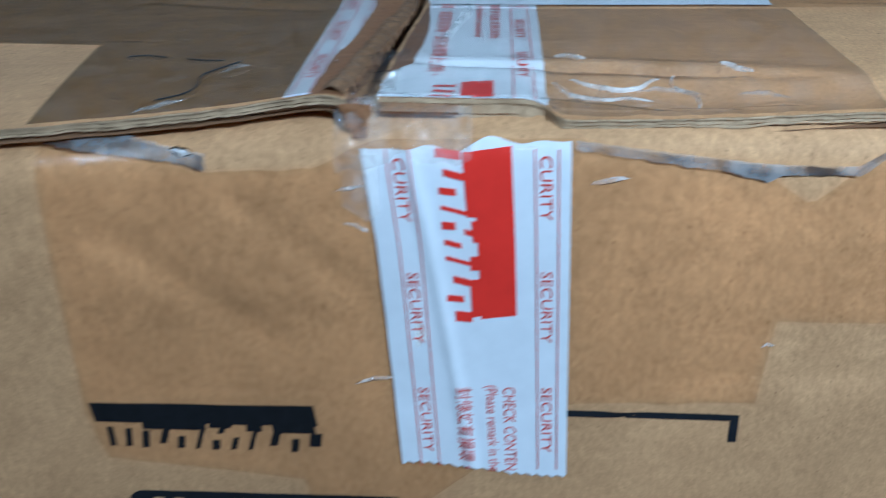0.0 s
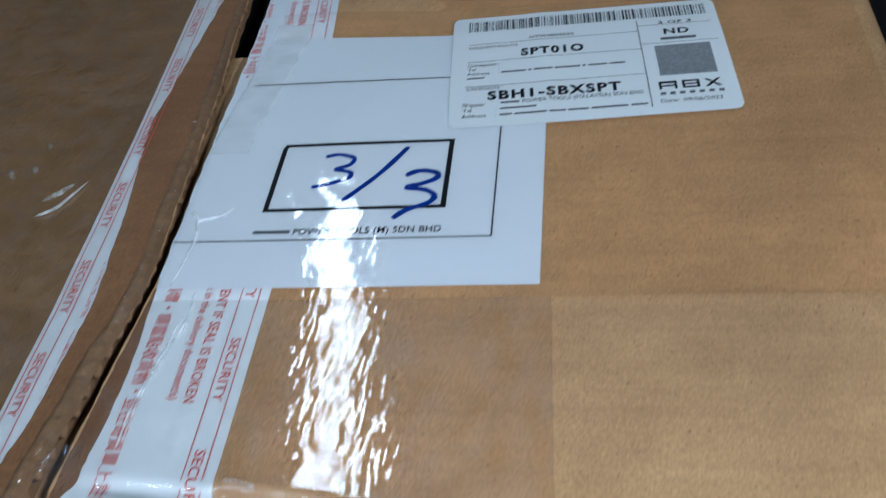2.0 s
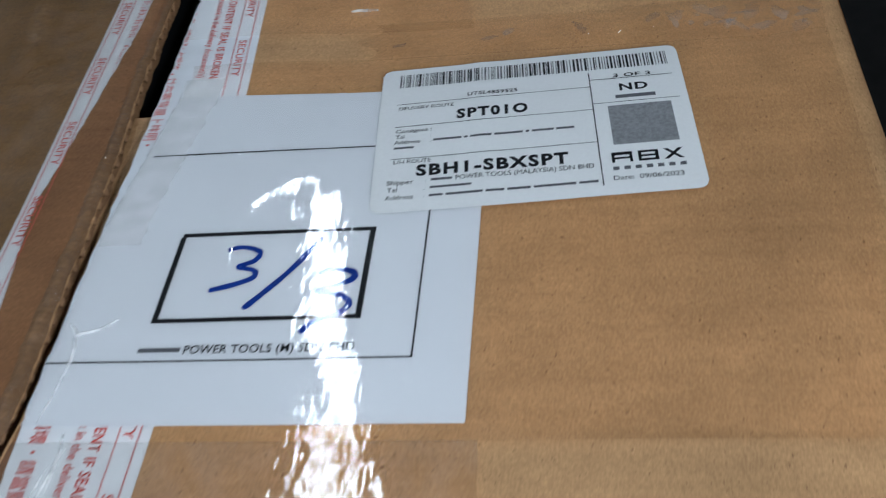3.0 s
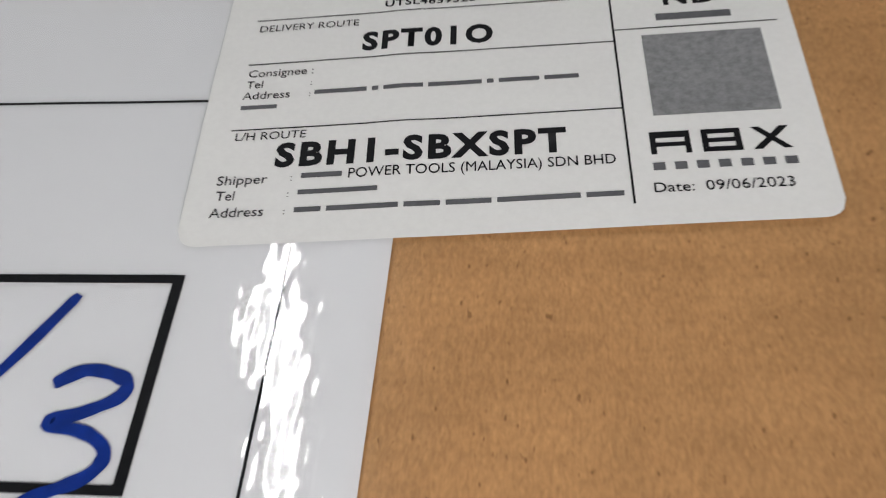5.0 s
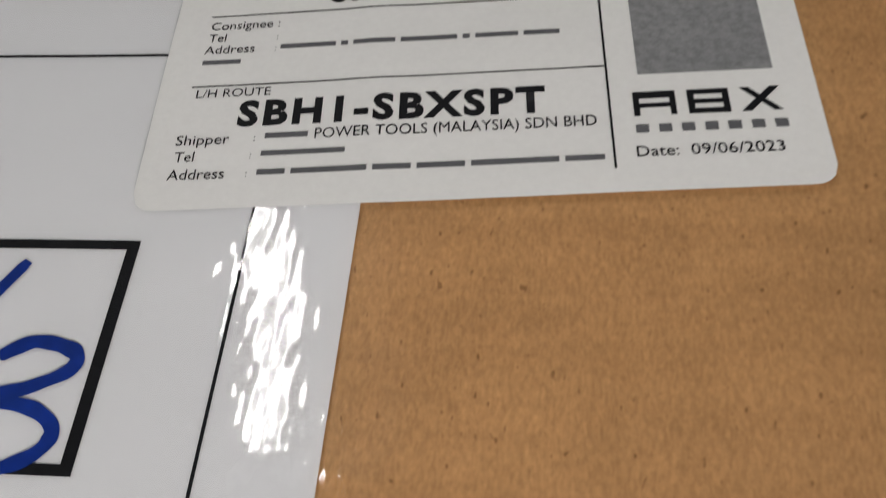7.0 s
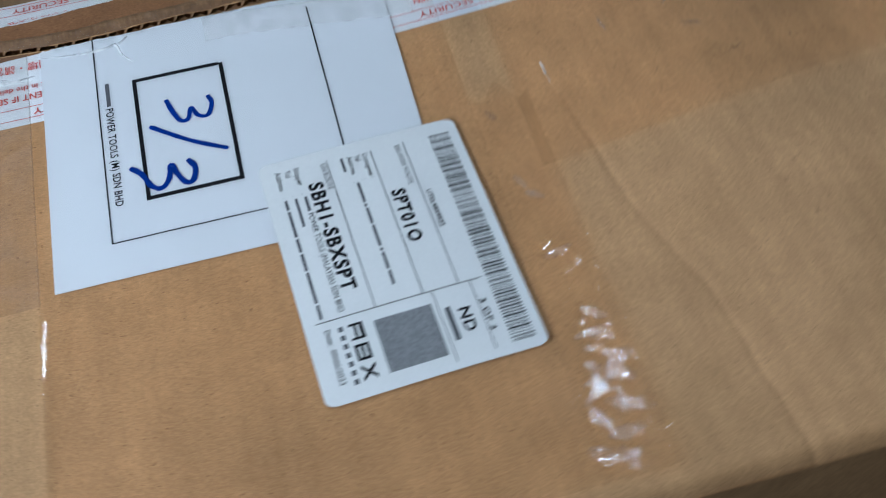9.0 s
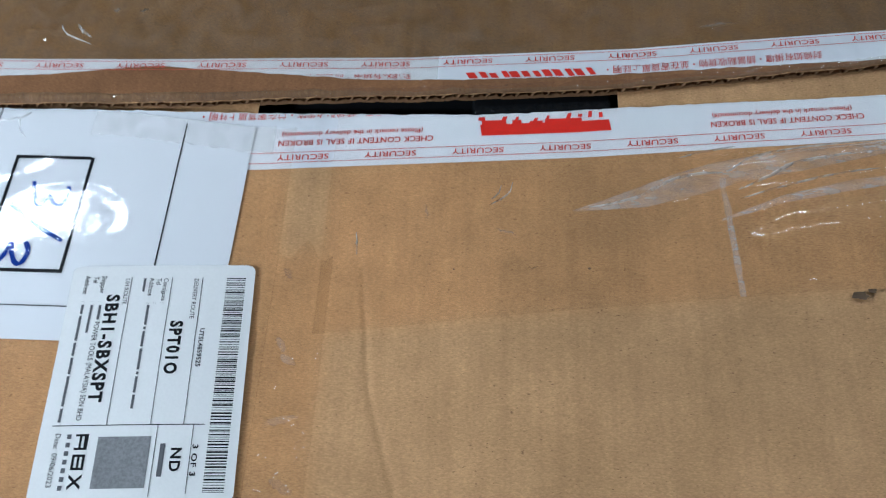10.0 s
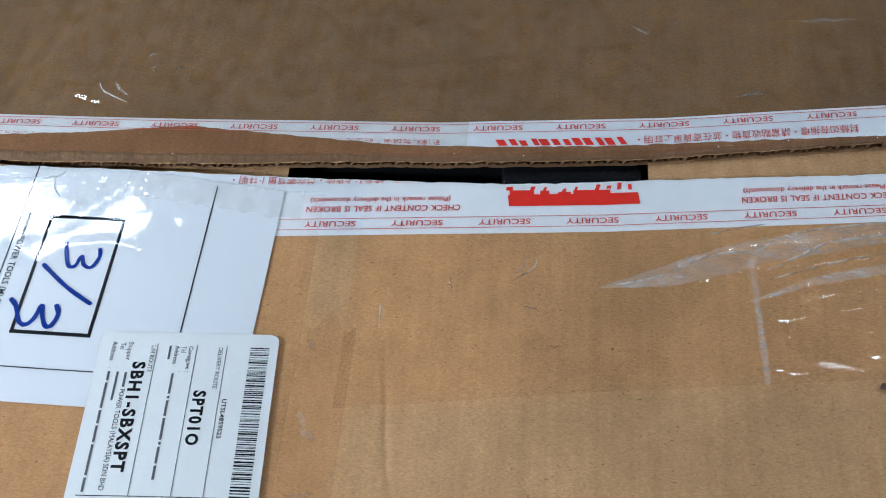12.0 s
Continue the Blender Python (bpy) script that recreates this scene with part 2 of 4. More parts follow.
def top(x, y, side):
    """Height of the outer flaps; side is 1 for one flap and -1 for the other."""
    z = H - 0.0004 + sag(x, y) + 0.0003 * n3(x * 14, y * 14, 2) + 0.00012 * n3(x * 45, y * 45, 5)
    if side > 0:
        crest = 0.036 - 0.11 * (x - 0.044)
        z -= 0.0052 * (0.22 + 0.78 * smooth((x - 0.036) / 0.012)) * smooth((crest - y) / 0.018) * math.exp(-(((x - 0.055) / 0.085) ** 2))
        z += 0.0007 * math.exp(-(((y - crest - 0.002) / 0.004) ** 2)) * math.exp(-(((x - 0.08) / 0.05) ** 2))
        z -= 0.0034 * math.exp(-(((y - crest + 0.0015 - 0.0012 * n3(x * 40, 6)) / 0.0024) ** 2)) * (0.5 + 0.5 * smooth((x - 0.036) / 0.012)) * smooth((x + 0.002) / 0.02) * smooth((0.128 - x) / 0.05)
        if x > 0.02:
            z -= 0.0004 * math.exp(-(((y - interp(x, CRACK) - 0.0008 * n3(x * 90, 1)) / 0.0013) ** 2)) * (0.25 + 0.75 * smooth((x - 0.07) / 0.03)) * smooth((x - 0.02) / 0.03)
        z -= 0.0032 * math.exp(-(((y - 0.30) / 0.05) ** 2)) * smooth((x - 0.03) / 0.06) * smooth((W2 - x) / 0.04)
        z += ridge(x, y, 0.13, 0.108, 0.245, 0.098, 0.0025, 0.0005)
        z += ridge(x, y, 0.221, 0.279, 0.235, 0.10, 0.004, -0.0006)
    else:
        z += 0.0022 * math.exp(-(((x + 0.01) / 0.028) ** 2)) * math.exp(-y / 0.12)
        z -= 0.0026 * math.exp(-max(0.0, interp(y, SEAM_L) - x) / 0.003) * (0.8 + 0.4 * n3(y * 70, 3))
        z += ridge(x, y, -0.063, 0.273, -0.089, 0.411, 0.0022, 0.0009)
        z += ridge(x, y, -0.057, 0.296, -0.097, 0.42, 0.003, -0.0006)
        z += ridge(x, y, -0.03, 0.10, -0.10, 0.118, 0.002, -0.0008)
    over = abs(x) - (W2 - 0.007)
    if over > 0:
        z -= 0.007 - math.sqrt(max(0.0, 0.007**2 - over**2))
    return z


def on_top(x, y, off, side=1):
    return Vector((x, y, top(x, y, side) + off))


FOLD = 0.010


def on_front(x, z, off):
    """A place on the front wall, z below the top, rolled over at the fold."""
    yy = 0.0007 * n3(x * 16, z * 16, 3) + 0.0004 * n3(x * 50, z * 50, 8) - 0.0015 * math.exp(-(((z + 0.03) / 0.03) ** 2))
    yy += 0.0009 * math.exp(-(((z + 0.083 - 0.17 * (x - 0.1) ** 2 * 10) / 0.003) ** 2)) * smooth((x - 0.06) / 0.04)
    yy += ridge(x, z, -0.085, -0.028, -0.030, -0.078, 0.004, 0.0011) + ridge(x, z, -0.049, -0.020, -0.004, -0.062, 0.003, 0.0010)
    yy -= ridge(x, z, 0.060, -0.0985, 0.150, -0.074, 0.0012, 0.0008) + ridge(x, z, 0.150, -0.074, 0.245, -0.066, 0.0014, 0.0008)
    yy -= ridge(x, z, 0.100, -0.066, 0.128, -0.034, 0.0016, 0.0007) + ridge(x, z, 0.112, -0.027, 0.141, -0.006, 0.0016, 0.0009)
    yy += ridge(x, z, -0.050, -0.062, 0.000, -0.066, 0.002, 0.0006)
    edge = -THICK - 0.0012 - FOLD
    c, s = 1.0, 0.0
    if z > edge:
        s = min(1.0, (z - edge) / FOLD)
        c = math.sqrt(1 - s * s)
    return Vector((x, yy * c + FOLD * (1 - c) - off * c, H + sag(x, 0.0) * (1 if z > -0.05 else max(0, 1 + (z + 0.05) / 0.05)) + z + off * s))


# ---------------- room ----------------
RX, RY0, RY1, RH = 2.6, -2.8, 3.4, 2.45


def slab(name, label, material, *dims):
    return tagged(part(name, block(bmesh.new(), *dims), material), label, name.split("_")[0], "", "structure")


slab("floor", "dark rubbery floor under the carton", M_FLOOR, -RX, RX, RY0, RY1, -0.1, 0.0)
slab("ceiling", "grey painted ceiling above the lamps", M_CEIL, -RX, RX, RY0, RY1, RH, RH + 0.1)
slab("wall_north", "plain grey painted wall", M_WALL, -RX, RX, RY1, RY1 + 0.1, -0.1, RH + 0.1)
slab("wall_south", "plain grey painted wall", M_WALL, -RX, RX, RY0 - 0.1, RY0, -0.1, RH + 0.1)
slab("wall_east", "plain grey painted wall", M_WALL, RX, RX + 0.1, RY0 - 0.1, RY1 + 0.1, -0.1, RH + 0.1)
slab("wall_west", "plain grey painted wall", M_WALL, -RX - 0.1, -RX, RY0 - 0.1, RY1 + 0.1, -0.1, RH + 0.1)


def ceiling_lamp(x0, y0, x1, y1):
    """A bare tube on a white batten under the ceiling."""
    long = math.hypot(x1 - x0, y1 - y0)
    lamp = thing("ceiling_lamp", "lit twin-tube lamp on a white steel batten", "lamp", "ceiling lamps")
    lamp.matrix_basis = pose((x0 + x1) / 2, (y0 + y1) / 2, RH, 0, 0, math.degrees(math.atan2(-(x1 - x0), y1 - y0)))
    part("batten", block(bmesh.new(), -0.06, 0.06, -long / 2, long / 2, -0.05, -0.002, 0.006), M_STEEL, lamp)
    for s in (-1, 1):
        bm = bmesh.new()
        bmesh.ops.create_cone(bm, cap_ends=True, segments=20, radius1=0.019, radius2=0.019, depth=long - 0.06, matrix=pose(0.034 * s, 0, -0.085, 90, 0, 0))
        part("tube", bm, M_GLOW, lamp, "glowing white tube")
    for s in (-1, 1):
        part("lamp_holder", block(bmesh.new(), -0.06, 0.06, s * (long / 2 - 0.02) - 0.012, s * (long / 2 - 0.02) + 0.012, -0.105, -0.048, 0.004), M_STEEL, lamp)
    return lamp


ceiling_lamp(-0.50, 0.95, -0.74, 2.5)
ceiling_lamp(-1.05, -2.2, -1.33, -0.74)

# an added fill light on a made-up stand, behind where the walk begins
WX, WY, WZ = 0.42, -0.50, H + 0.37
fill = thing("fill_light", "bright small added fill light on an unseen black stand", "lamp")
bm = bmesh.new()
bmesh.ops.create_cone(bm, cap_ends=True, segments=20, radius1=0.012, radius2=0.010, depth=WZ - 0.06, matrix=pose(WX + 0.1, WY - 0.11, (WZ - 0.06) / 2))
part("pole", bm, M_BLACK, fill)
bm = bmesh.new()
bmesh.ops.create_cone(bm, cap_ends=True, segments=32, radius1=0.14, radius2=0.13, depth=0.02, matrix=pose(WX + 0.1, WY - 0.11, 0.01))
part("base", bm, M_BLACK, fill)
aim = look((WX, WY, WZ), (0.08, 0.12, H))
head = block(bmesh.new(), -0.06, 0.06, -0.045, 0.045, 0.002, 0.05, 0.008)
bmesh.ops.transform(head, matrix=aim, verts=head.verts[:])
part("housing", head, M_BLACK, fill)
bm = bmesh.new()
vs = [bm.verts.new(aim @ Vector(c)) for c in ((-0.045, -0.032, -0.002), (0.045, -0.032, -0.002), (0.045, 0.032, -0.002), (-0.045, 0.032, -0.002))]
bm.faces.new(vs)
part("fill_panel", bm, M_FILL, fill, "glowing white panel of the added fill light")
bm = bmesh.new()
bmesh.ops.create_cone(bm, cap_ends=True, segments=12, radius1=0.007, radius2=0.007, depth=0.18, matrix=look((WX + 0.055, WY - 0.06, WZ - 0.02), (WX + 0.1, WY - 0.11, WZ - 0.07)))
part("bracket", bm, M_BLACK, fill)

# ---------------- carton ----------------
box = thing("cardboard_box", "worn brown corrugated carton with split taped top", "box")


def flap(side):
    seam = seam_right if side > 0 else seam_left
    edge = W2 * side

    def front_y(x):
        return 0.0035 + 0.004 * (side > 0) * smooth((0.0445 - x) / 0.003) + 0.0008 * n3(x * 110, 3 * side) + 0.0006 * n3(x * 420, side)

    us = [u / LEN for u in span(0.0, 0.048, 0.001) + span(0.051, 0.288, 0.003) + span(0.289, 0.345, 0.0008) + span(0.348, LEN, 0.003)]
    us[-1] = 1.0

    def yv(u, x):
        f = front_y(x)
        return f + (LEN - f) * u

    def place(dz):
        def f(u, v):
            y = LEN * u
            x = seam(y) + (edge - seam(y)) * v
            yy = yv(u, x)
            return Vector((x, yy, top(x, yy, side) - dz))
        return f

    name = "top_flap"
    outer = part(name, strip(us, lambda u: 0.0, lambda u: 1.0, 84, place(0.0)), M_TOP, box, "outer flap with a torn inner edge")
    part("inner_liner", strip(us, lambda u: 0.0, lambda u: 0.96, 40, place(THICK)), M_CORE, outer)
    # the wavy core that shows along the torn seam
    ys = span(0.004, LEN - 0.002, 0.0009)
    core = strip(ys, lambda y: seam(y) + side * 0.0006, lambda y: seam(y) + side * 0.022, 3,
                 lambda y, x: Vector((x, y, top(x, y, side) - THICK / 2 + (THICK / 2 - 0.0003) * math.sin(y * 2 * math.pi / 0.0072 + 0.5 * n3(y * 60, 2)))))
    part("fluting", core, M_CORE, outer, "wavy corrugated core")
    # layered edge along the front
    bm = bmesh.new()
    xs = span(seam(0.004), edge * 0.975, 0.0015)
    for k, (za, zb, back) in enumerate(((0.0, 0.0009, 0.0), (0.0009, 0.0031, 0.0006), (0.0031, THICK, 0.0002))):
        strip(xs, lambda x: za, lambda x: zb, 2,
              lambda x, z: Vector((x, front_y(x) + back + 0.0006 * n3(x * 450, z * 900, k), top(x, front_y(x), side) - z * (1.4 if -0.004 < x < 0.042 else 0.62 + 0.2 * n3(x * 60, 4)))), bm)
    part("cut_edge", bm, M_EDGE, outer, "layered cut edge of the board")
    return outer


flap_right, flap_left = flap(1), flap(-1)



def bare_strip(name, text, parent, ys, lo, hi, off, side, material):
    part(name, strip(ys, lo, hi, 10, lambda y, x: on_top(x, y, off, side)), material, parent, text)


# front wall with the rolled fold
front = part("front_panel", strip(span(-W2, W2, 0.004), lambda x: -THICK - 0.0012, lambda x: -H + 0.001, 84, lambda x, z: on_front(x, z, 0.0)), M_FRONT, box)
bm = strip(span(-W2 + 0.004, W2 - 0.004, 0.01), lambda x: 0.0095, lambda x: 0.25, 30,
           lambda x, y: Vector((x, y, H + sag(x, y) - THICK - 0.0013 - 0.0005 * smooth((y - 0.02) / 0.1))))
part("inner_flap", bm, M_TOP, box, "inner flap seen through the gap")
bm = strip(span(-W2 + 0.004, W2 - 0.004, 0.01), lambda x: 0.4214, lambda x: LEN - 0.004, 30,
           lambda x, y: Vector((x, y, H - THICK - 0.0022)))
part("inner_flap", bm, M_TOP, box, "inner flap seen through the gap")
for s in (-1, 1):
    bm = strip(span(0.0, LEN, 0.01), lambda y: H - 0.0068, lambda y: 0.001, 40,
               lambda y, z: Vector((s * (W2 - 0.0002 - 0.002 * 0 + 0.0008 * n3(y * 12, z * 12, s)), y, z + (sag(s * W2, y) if z > 0.3 else 0))))
    part("side_panel", bm, M_FRONT, box)
part("back_panel", block(bmesh.new(), -W2, W2, LEN - 0.004, LEN, 0.001, H - 0.002), M_FRONT, box)
part("bottom", block(bmesh.new(), -W2 + 0.003, W2 - 0.003, 0.004, LEN - 0.005, 0.0, 0.005), M_CORE, box)

# the case that lies in the carton, under the gap
case = thing("tool_case", "glossy black plastic case inside the carton", "case")
part("lid", block(bmesh.new(), -0.19, 0.19, 0.06, 0.61, 0.17, H - 0.014, 0.012), M_BLACK, case)
part("shell", block(bmesh.new(), -0.19, 0.19, 0.06, 0.61, 0.006, 0.168, 0.012), M_BLACK, case)
bm = bmesh.new()
block(bm, -0.05, 0.03, 0.352, 0.419, H - 0.0142, H - 0.009, 0.002)
part("ridge", bm, M_BLACK, case, "raised black rib")

# ---------------- lettering ----------------


def letters(text, bold=0.0, spread=1.0):
    """Outline of a line of text in Blender's own font, as points and faces; cap height 1."""
    cu = bpy.data.curves.new("text", "FONT")
    cu.body, cu.size, cu.offset, cu.resolution_u, cu.space_character = text, 1.0, bold, 3, spread
    ob = new("text", cu)
    dg = bpy.context.evaluated_depsgraph_get()
    me = bpy.data.meshes.new_from_object(ob.evaluated_get(dg))
    pts = np.array([v.co[:2] for v in me.vertices])
    faces = [tuple(p.vertices) for p in me.polygons]
    bpy.data.objects.remove(ob)
    bpy.data.curves.remove(cu)
    bpy.data.meshes.remove(me)
    return pts, faces


CAP = letters("H")[0][:, 1].max()


def words(name, text, u, v, width, cap, place, material, parent, bold=0.0, lean=0.0, keep=None):
    """A line of text with its baseline from (u, v), of a given width and cap height."""
    pts, faces = letters(text, bold, 1.0 + 5.0 * bold)
    x0, x1 = pts[:, 0].min(), pts[:, 0].max()
    pts = np.stack([(pts[:, 0] - x0) * width / (x1 - x0), pts[:, 1] * cap / CAP], 1)
    pts[:, 0] += lean * pts[:, 1]
    bm = bmesh.new()
    vs = [bm.verts.new(place(u + a, v + b)) for a, b in pts]
    for f in faces:
        if keep and not all(keep(u + pts[i][0], v + pts[i][1]) for i in f):
            continue
        try:
            bm.faces.new([vs[i] for i in f])
        except ValueError:
            pass
    return part(name, bm, material, parent)


def quads(name, rects, place, material, parent, step=0.004, label=""):
    """Printed bars: (u0, v0, u1, v1[, slant]) each, cut finely enough to follow the surface."""
    if name in ("printed_bar", "knockout", "white_bar", "slanted_bar", "thin_line", "ruled_line", "frame_line", "emblem") and len(rects) > 1:
        return [quads(name, [r], place, material, parent, step, label) for r in rects]
    bm = bmesh.new()
    for r in rects:
        u0, v0, u1, v1 = r[:4]
        sl = r[4] if len(r) > 4 else 0.0
        strip(span(u0, u1, step), lambda u: v0, lambda u: v1, max(1, int(abs(v1 - v0) / step)), lambda u, v: place(u + sl * (v - v0), v), bm)
    return part(name, bm, material, parent, label)


def word_bars(u, v, width, cap, lengths, seed=0):
    """Stand-in bars for a line of writing, one bar a word."""
    gap = 0.45 * cap
    unit = (width - gap * (len(lengths) - 1)) / sum(lengths)
    out, at = [], u
    for n in lengths:
        out.append((at, v + cap * 0.22, at + unit * n, v + cap * 0.74))
        at += unit * n + gap
    return out


# ---------------- printed marks on the front wall ----------------


def wall_print(u, v):
    return on_front(u, v, 0.00025)


def wall_print_over(u, v):
    return on_front(u, v, 0.0005)


BAND = [(88, 1090, 250, 140, -0.14), (300, 585, 285, 250, 0.0), (600, 700, 270, 250, 0.3), (770, 840, 285, 250, 0.0), (890, 1080, 290, 250, -0.14)]
PIECES = [(140, 168, 380, 276, -0.05), (212, 240, 380, 282, 0.1), (285, 318, 385, 292, 0.12), (366, 398, 362, 285, 0.3), (446, 478, 385, 320, 0.15), (528, 548, 385, 285, 0.3),
          (604, 640, 388, 335, 0.1), (636, 664, 300, 268, 0.4), (688, 714, 385, 318, 0.3), (768, 788, 385, 285, 0.3), (866, 902, 360, 290, 0.3), (962, 994, 390, 320, 0.15), (1046, 1098, 360, 290, 0.12)]


def emblem_band(place, u0, v0, unit, material, parent, label, keep=None, crown=140):
    """A slanted block with a row of plain slanted pieces below it; one piece a mesh."""
    for k, (a, b, low, high, lean) in enumerate(BAND + PIECES):
        high = crown if k == 0 else high
        va, vb = v0 + (380 - low) * unit, v0 + (380 - high) * unit
        ua, ub = u0 + a * unit, u0 + b * unit
        nu, nv = max(2, int((ub - ua) / 0.0015)), max(2, int((vb - va) / 0.0015))
        bm = bmesh.new()
        rows = []
        for i in range(nu + 1):
            rows.append([])
            for j in range(nv + 1):
                v = va + (vb - va) * j / nv
                u = ua + (ub - ua) * i / nu + lean * (v - va)
                rows[-1].append((bm.verts.new(place(u, v)), not keep or keep(u, v)))
        for r, q in zip(rows, rows[1:]):
            for j in range(nv):
                four = (r[j], r[j + 1], q[j + 1], q[j])
                if all(c[1] for c in four):
                    bm.faces.new([c[0] for c in four])
        bmesh.ops.delete(bm, geom=[v for v in bm.verts if not v.link_faces], context="VERTS")
        if bm.faces:
            part("emblem_block" if k == 0 else "emblem_piece", bm, material, parent, label if k == 0 else "")
        else:
            bm.free()


emblem_band(wall_print, -0.1016, -0.1137, 0.00007, M_BOXINK, front, "black printed emblem block")
quads("printed_line", [(0.046, -0.0990, 0.1022, -0.0967), (0.0997, -0.1066, 0.1022, -0.0988)], wall_print, M_BOXINK, front, 0.003, "black printed line with a hooked end")


def rounded(name, u0, v0, u1, v1, r, place, material, parent, label="", step=0.004):
    """A rounded rectangle laid on a surface."""
    def inset(u):
        d = min(u - u0, u1 - u)
        return 0.0 if d >= r else r - math.sqrt(max(0.0, r * r - (r - d) ** 2))
    us = sorted(set(span(u0, u1, step) + [u0 + r * k / 5 for k in range(6)] + [u1 - r * k / 5 for k in range(6)]))
    bm = strip(us, lambda u: v0 + inset(u), lambda u: v1 - inset(u), max(2, int(abs(v1 - v0) / step)), place)
    return part(name, bm, material, parent, label)


rounded("printed_panel", -0.0895, -0.178, 0.003, -0.1313, 0.006, wall_print, M_BOXINK, front, "black printed panel with rounded corners")
quads("knockout", [(-0.081, -0.170, -0.0775, -0.1338), (-0.0745, -0.170, -0.0712, -0.1338), (-0.055, -0.170, -0.0515, -0.1338), (-0.046, -0.170, -0.0425, -0.1338),
                   (-0.032, -0.170, -0.0285, -0.1338)], wall_print_over, M_FRONT, front)
arrow = rounded("handling_panel", 0.1525, -0.0590, 0.1955, -0.0228, 0.005, wall_print, M_BOXINK, front, "black upright-arrow handling mark")
for ax in (0.1655, 0.1820):
    quads("arrow_shaft", [(ax - 0.0028, -0.0525, ax + 0.0028, -0.036)], wall_print_over, M_FRONT, front, 0.002)
    bm = strip([-1.0, 0.0, 1.0], lambda u: -0.036, lambda u: -0.036 + 0.0085 * (1 - abs(u)) + 0.00002, 3, lambda u, v: wall_print_over(ax + 0.0066 * u, v))
    part("arrow_head", bm, M_FRONT, front)
quads("arrow_base", [(0.1575, -0.0548, 0.1905, -0.0528)], wall_print_over, M_FRONT, front, 0.003)

# ---------------- seal tape ----------------
PERIOD, STEP = 0.19875, 0.03975


def edge_right(y):
    return interp(y, [(0, 0.0422), (0.108, 0.042), (0.255, 0.0355), (0.40, 0.024), (0.525, 0.0107), (0.671, -0.005)])


def edge_left(y):
    return interp(y, [(0, -0.0285), (0.10, -0.0273), (0.20, -0.0300), (0.321, -0.0348), (0.43, -0.044), (0.534, -0.0577), (0.671, -0.074)])


def torn_left(y):
    base = interp(y, [(0, -0.0215), (0.04, -0.0200), (0.06, -0.0165), (0.104, -0.0143), (0.15, -0.019), (0.196, -0.0256), (0.25, -0.0225), (0.30, -0.0198), (0.35, -0.0215), (0.406, -0.0256), (0.531, -0.0393), (0.671, -0.055)])
    return base + 0.0006 * n3(y * 140, 11) + 0.0004 * n3(y * 420, 5)


bare_strip("peeled_liner", "reddish brown board bared by peeled tape", flap_left, span(0.0045, LEN - 0.004, 0.003), lambda y: torn_left(y) - 0.0015, lambda y: seam_left(y) - 0.0002, 0.00008, -1, M_PEELED)

bare_strip("peeled_liner", "reddish brown board bared beside the seal tape", flap_right, span(0.012, 0.112, 0.002), lambda y: seam_right(y) + 0.0003, lambda y: seam_right(y) + 0.0003 + 0.0066 * smooth((y - 0.022) / 0.016) * smooth((0.128 - y) / 0.06), 0.00008, 1, M_PEELED)

# crushed rim of the flap, dented by its flutes
def rim_wide(y):
    return interp(y, [(0, 0.0060), (0.12, 0.0052), (0.22, 0.0046), (0.32, 0.0022), (0.671, 0.0014)]) + 0.0012 * n3(y * 45, 13)


def crushed(y, x):
    t = (seam_left(y) - x) / rim_wide(y)
    dent = max(0.0, math.sin(y * 2 * math.pi / 0.0072 + 0.7 * n3(y * 60, 2))) ** 2
    lift = 0.22 * rim_wide(y) * math.sin(math.pi * min(1.0, max(0.0, t))) ** 0.8
    return on_top(x, y, 0.00016 + lift * (1 - 0.55 * dent) + 0.0003 * n3(x * 400, y * 400), -1)


def crushed_in(y):
    return seam_left(y) - rim_wide(y)


part("crushed_rim", strip(span(0.006, LEN - 0.006, 0.0012), crushed_in, lambda y: seam_left(y) - 0.0001, 8, crushed), M_CRUSHED, flap_left, "crushed greyish brown board rim")

# strip on the wider flap, broken at the seam
tape_r = thing("security_tape", "white security tape with red print along the seam", "tape", "seal tape pieces")


def tape_r_map(off):
    return lambda u, v: on_top(edge_right(-u) - v, -u, off, 1)


def tape_r_inner(y):
    bare = 0.0062 * smooth((y - 0.026) / 0.014) * smooth((0.125 - y) / 0.06) - 0.0004
    return max(0.006, edge_right(y) - seam_right(y) - bare - 0.0002 - 0.0008 * abs(n3(y * 210, 3)))


body = strip(span(-0.66, -0.051, 0.003) + span(-0.048, -0.0079, 0.0008), lambda u: 0.0, lambda u: tape_r_inner(-u), 14, lambda u, v: tape_r_map(0.00018)(u, v))
part("backing", body, M_TAPE, tape_r)


def row_text(parent, place, u0, u1, start, v_base, flip=1, cap=0.0029, wide=0.0235):
    """The repeated word between two thin lines."""
    k = start
    while k > u0:
        k -= STEP
    while k < u1 - wide:
        if k >= u0:
            words("seal_word", "SECURITY", k, v_base, wide, cap, place, M_PINK, parent, 0.008)
        k += STEP


def flat_r(off):
    m = tape_r_map(off)
    return lambda u, v: m(u, -v)


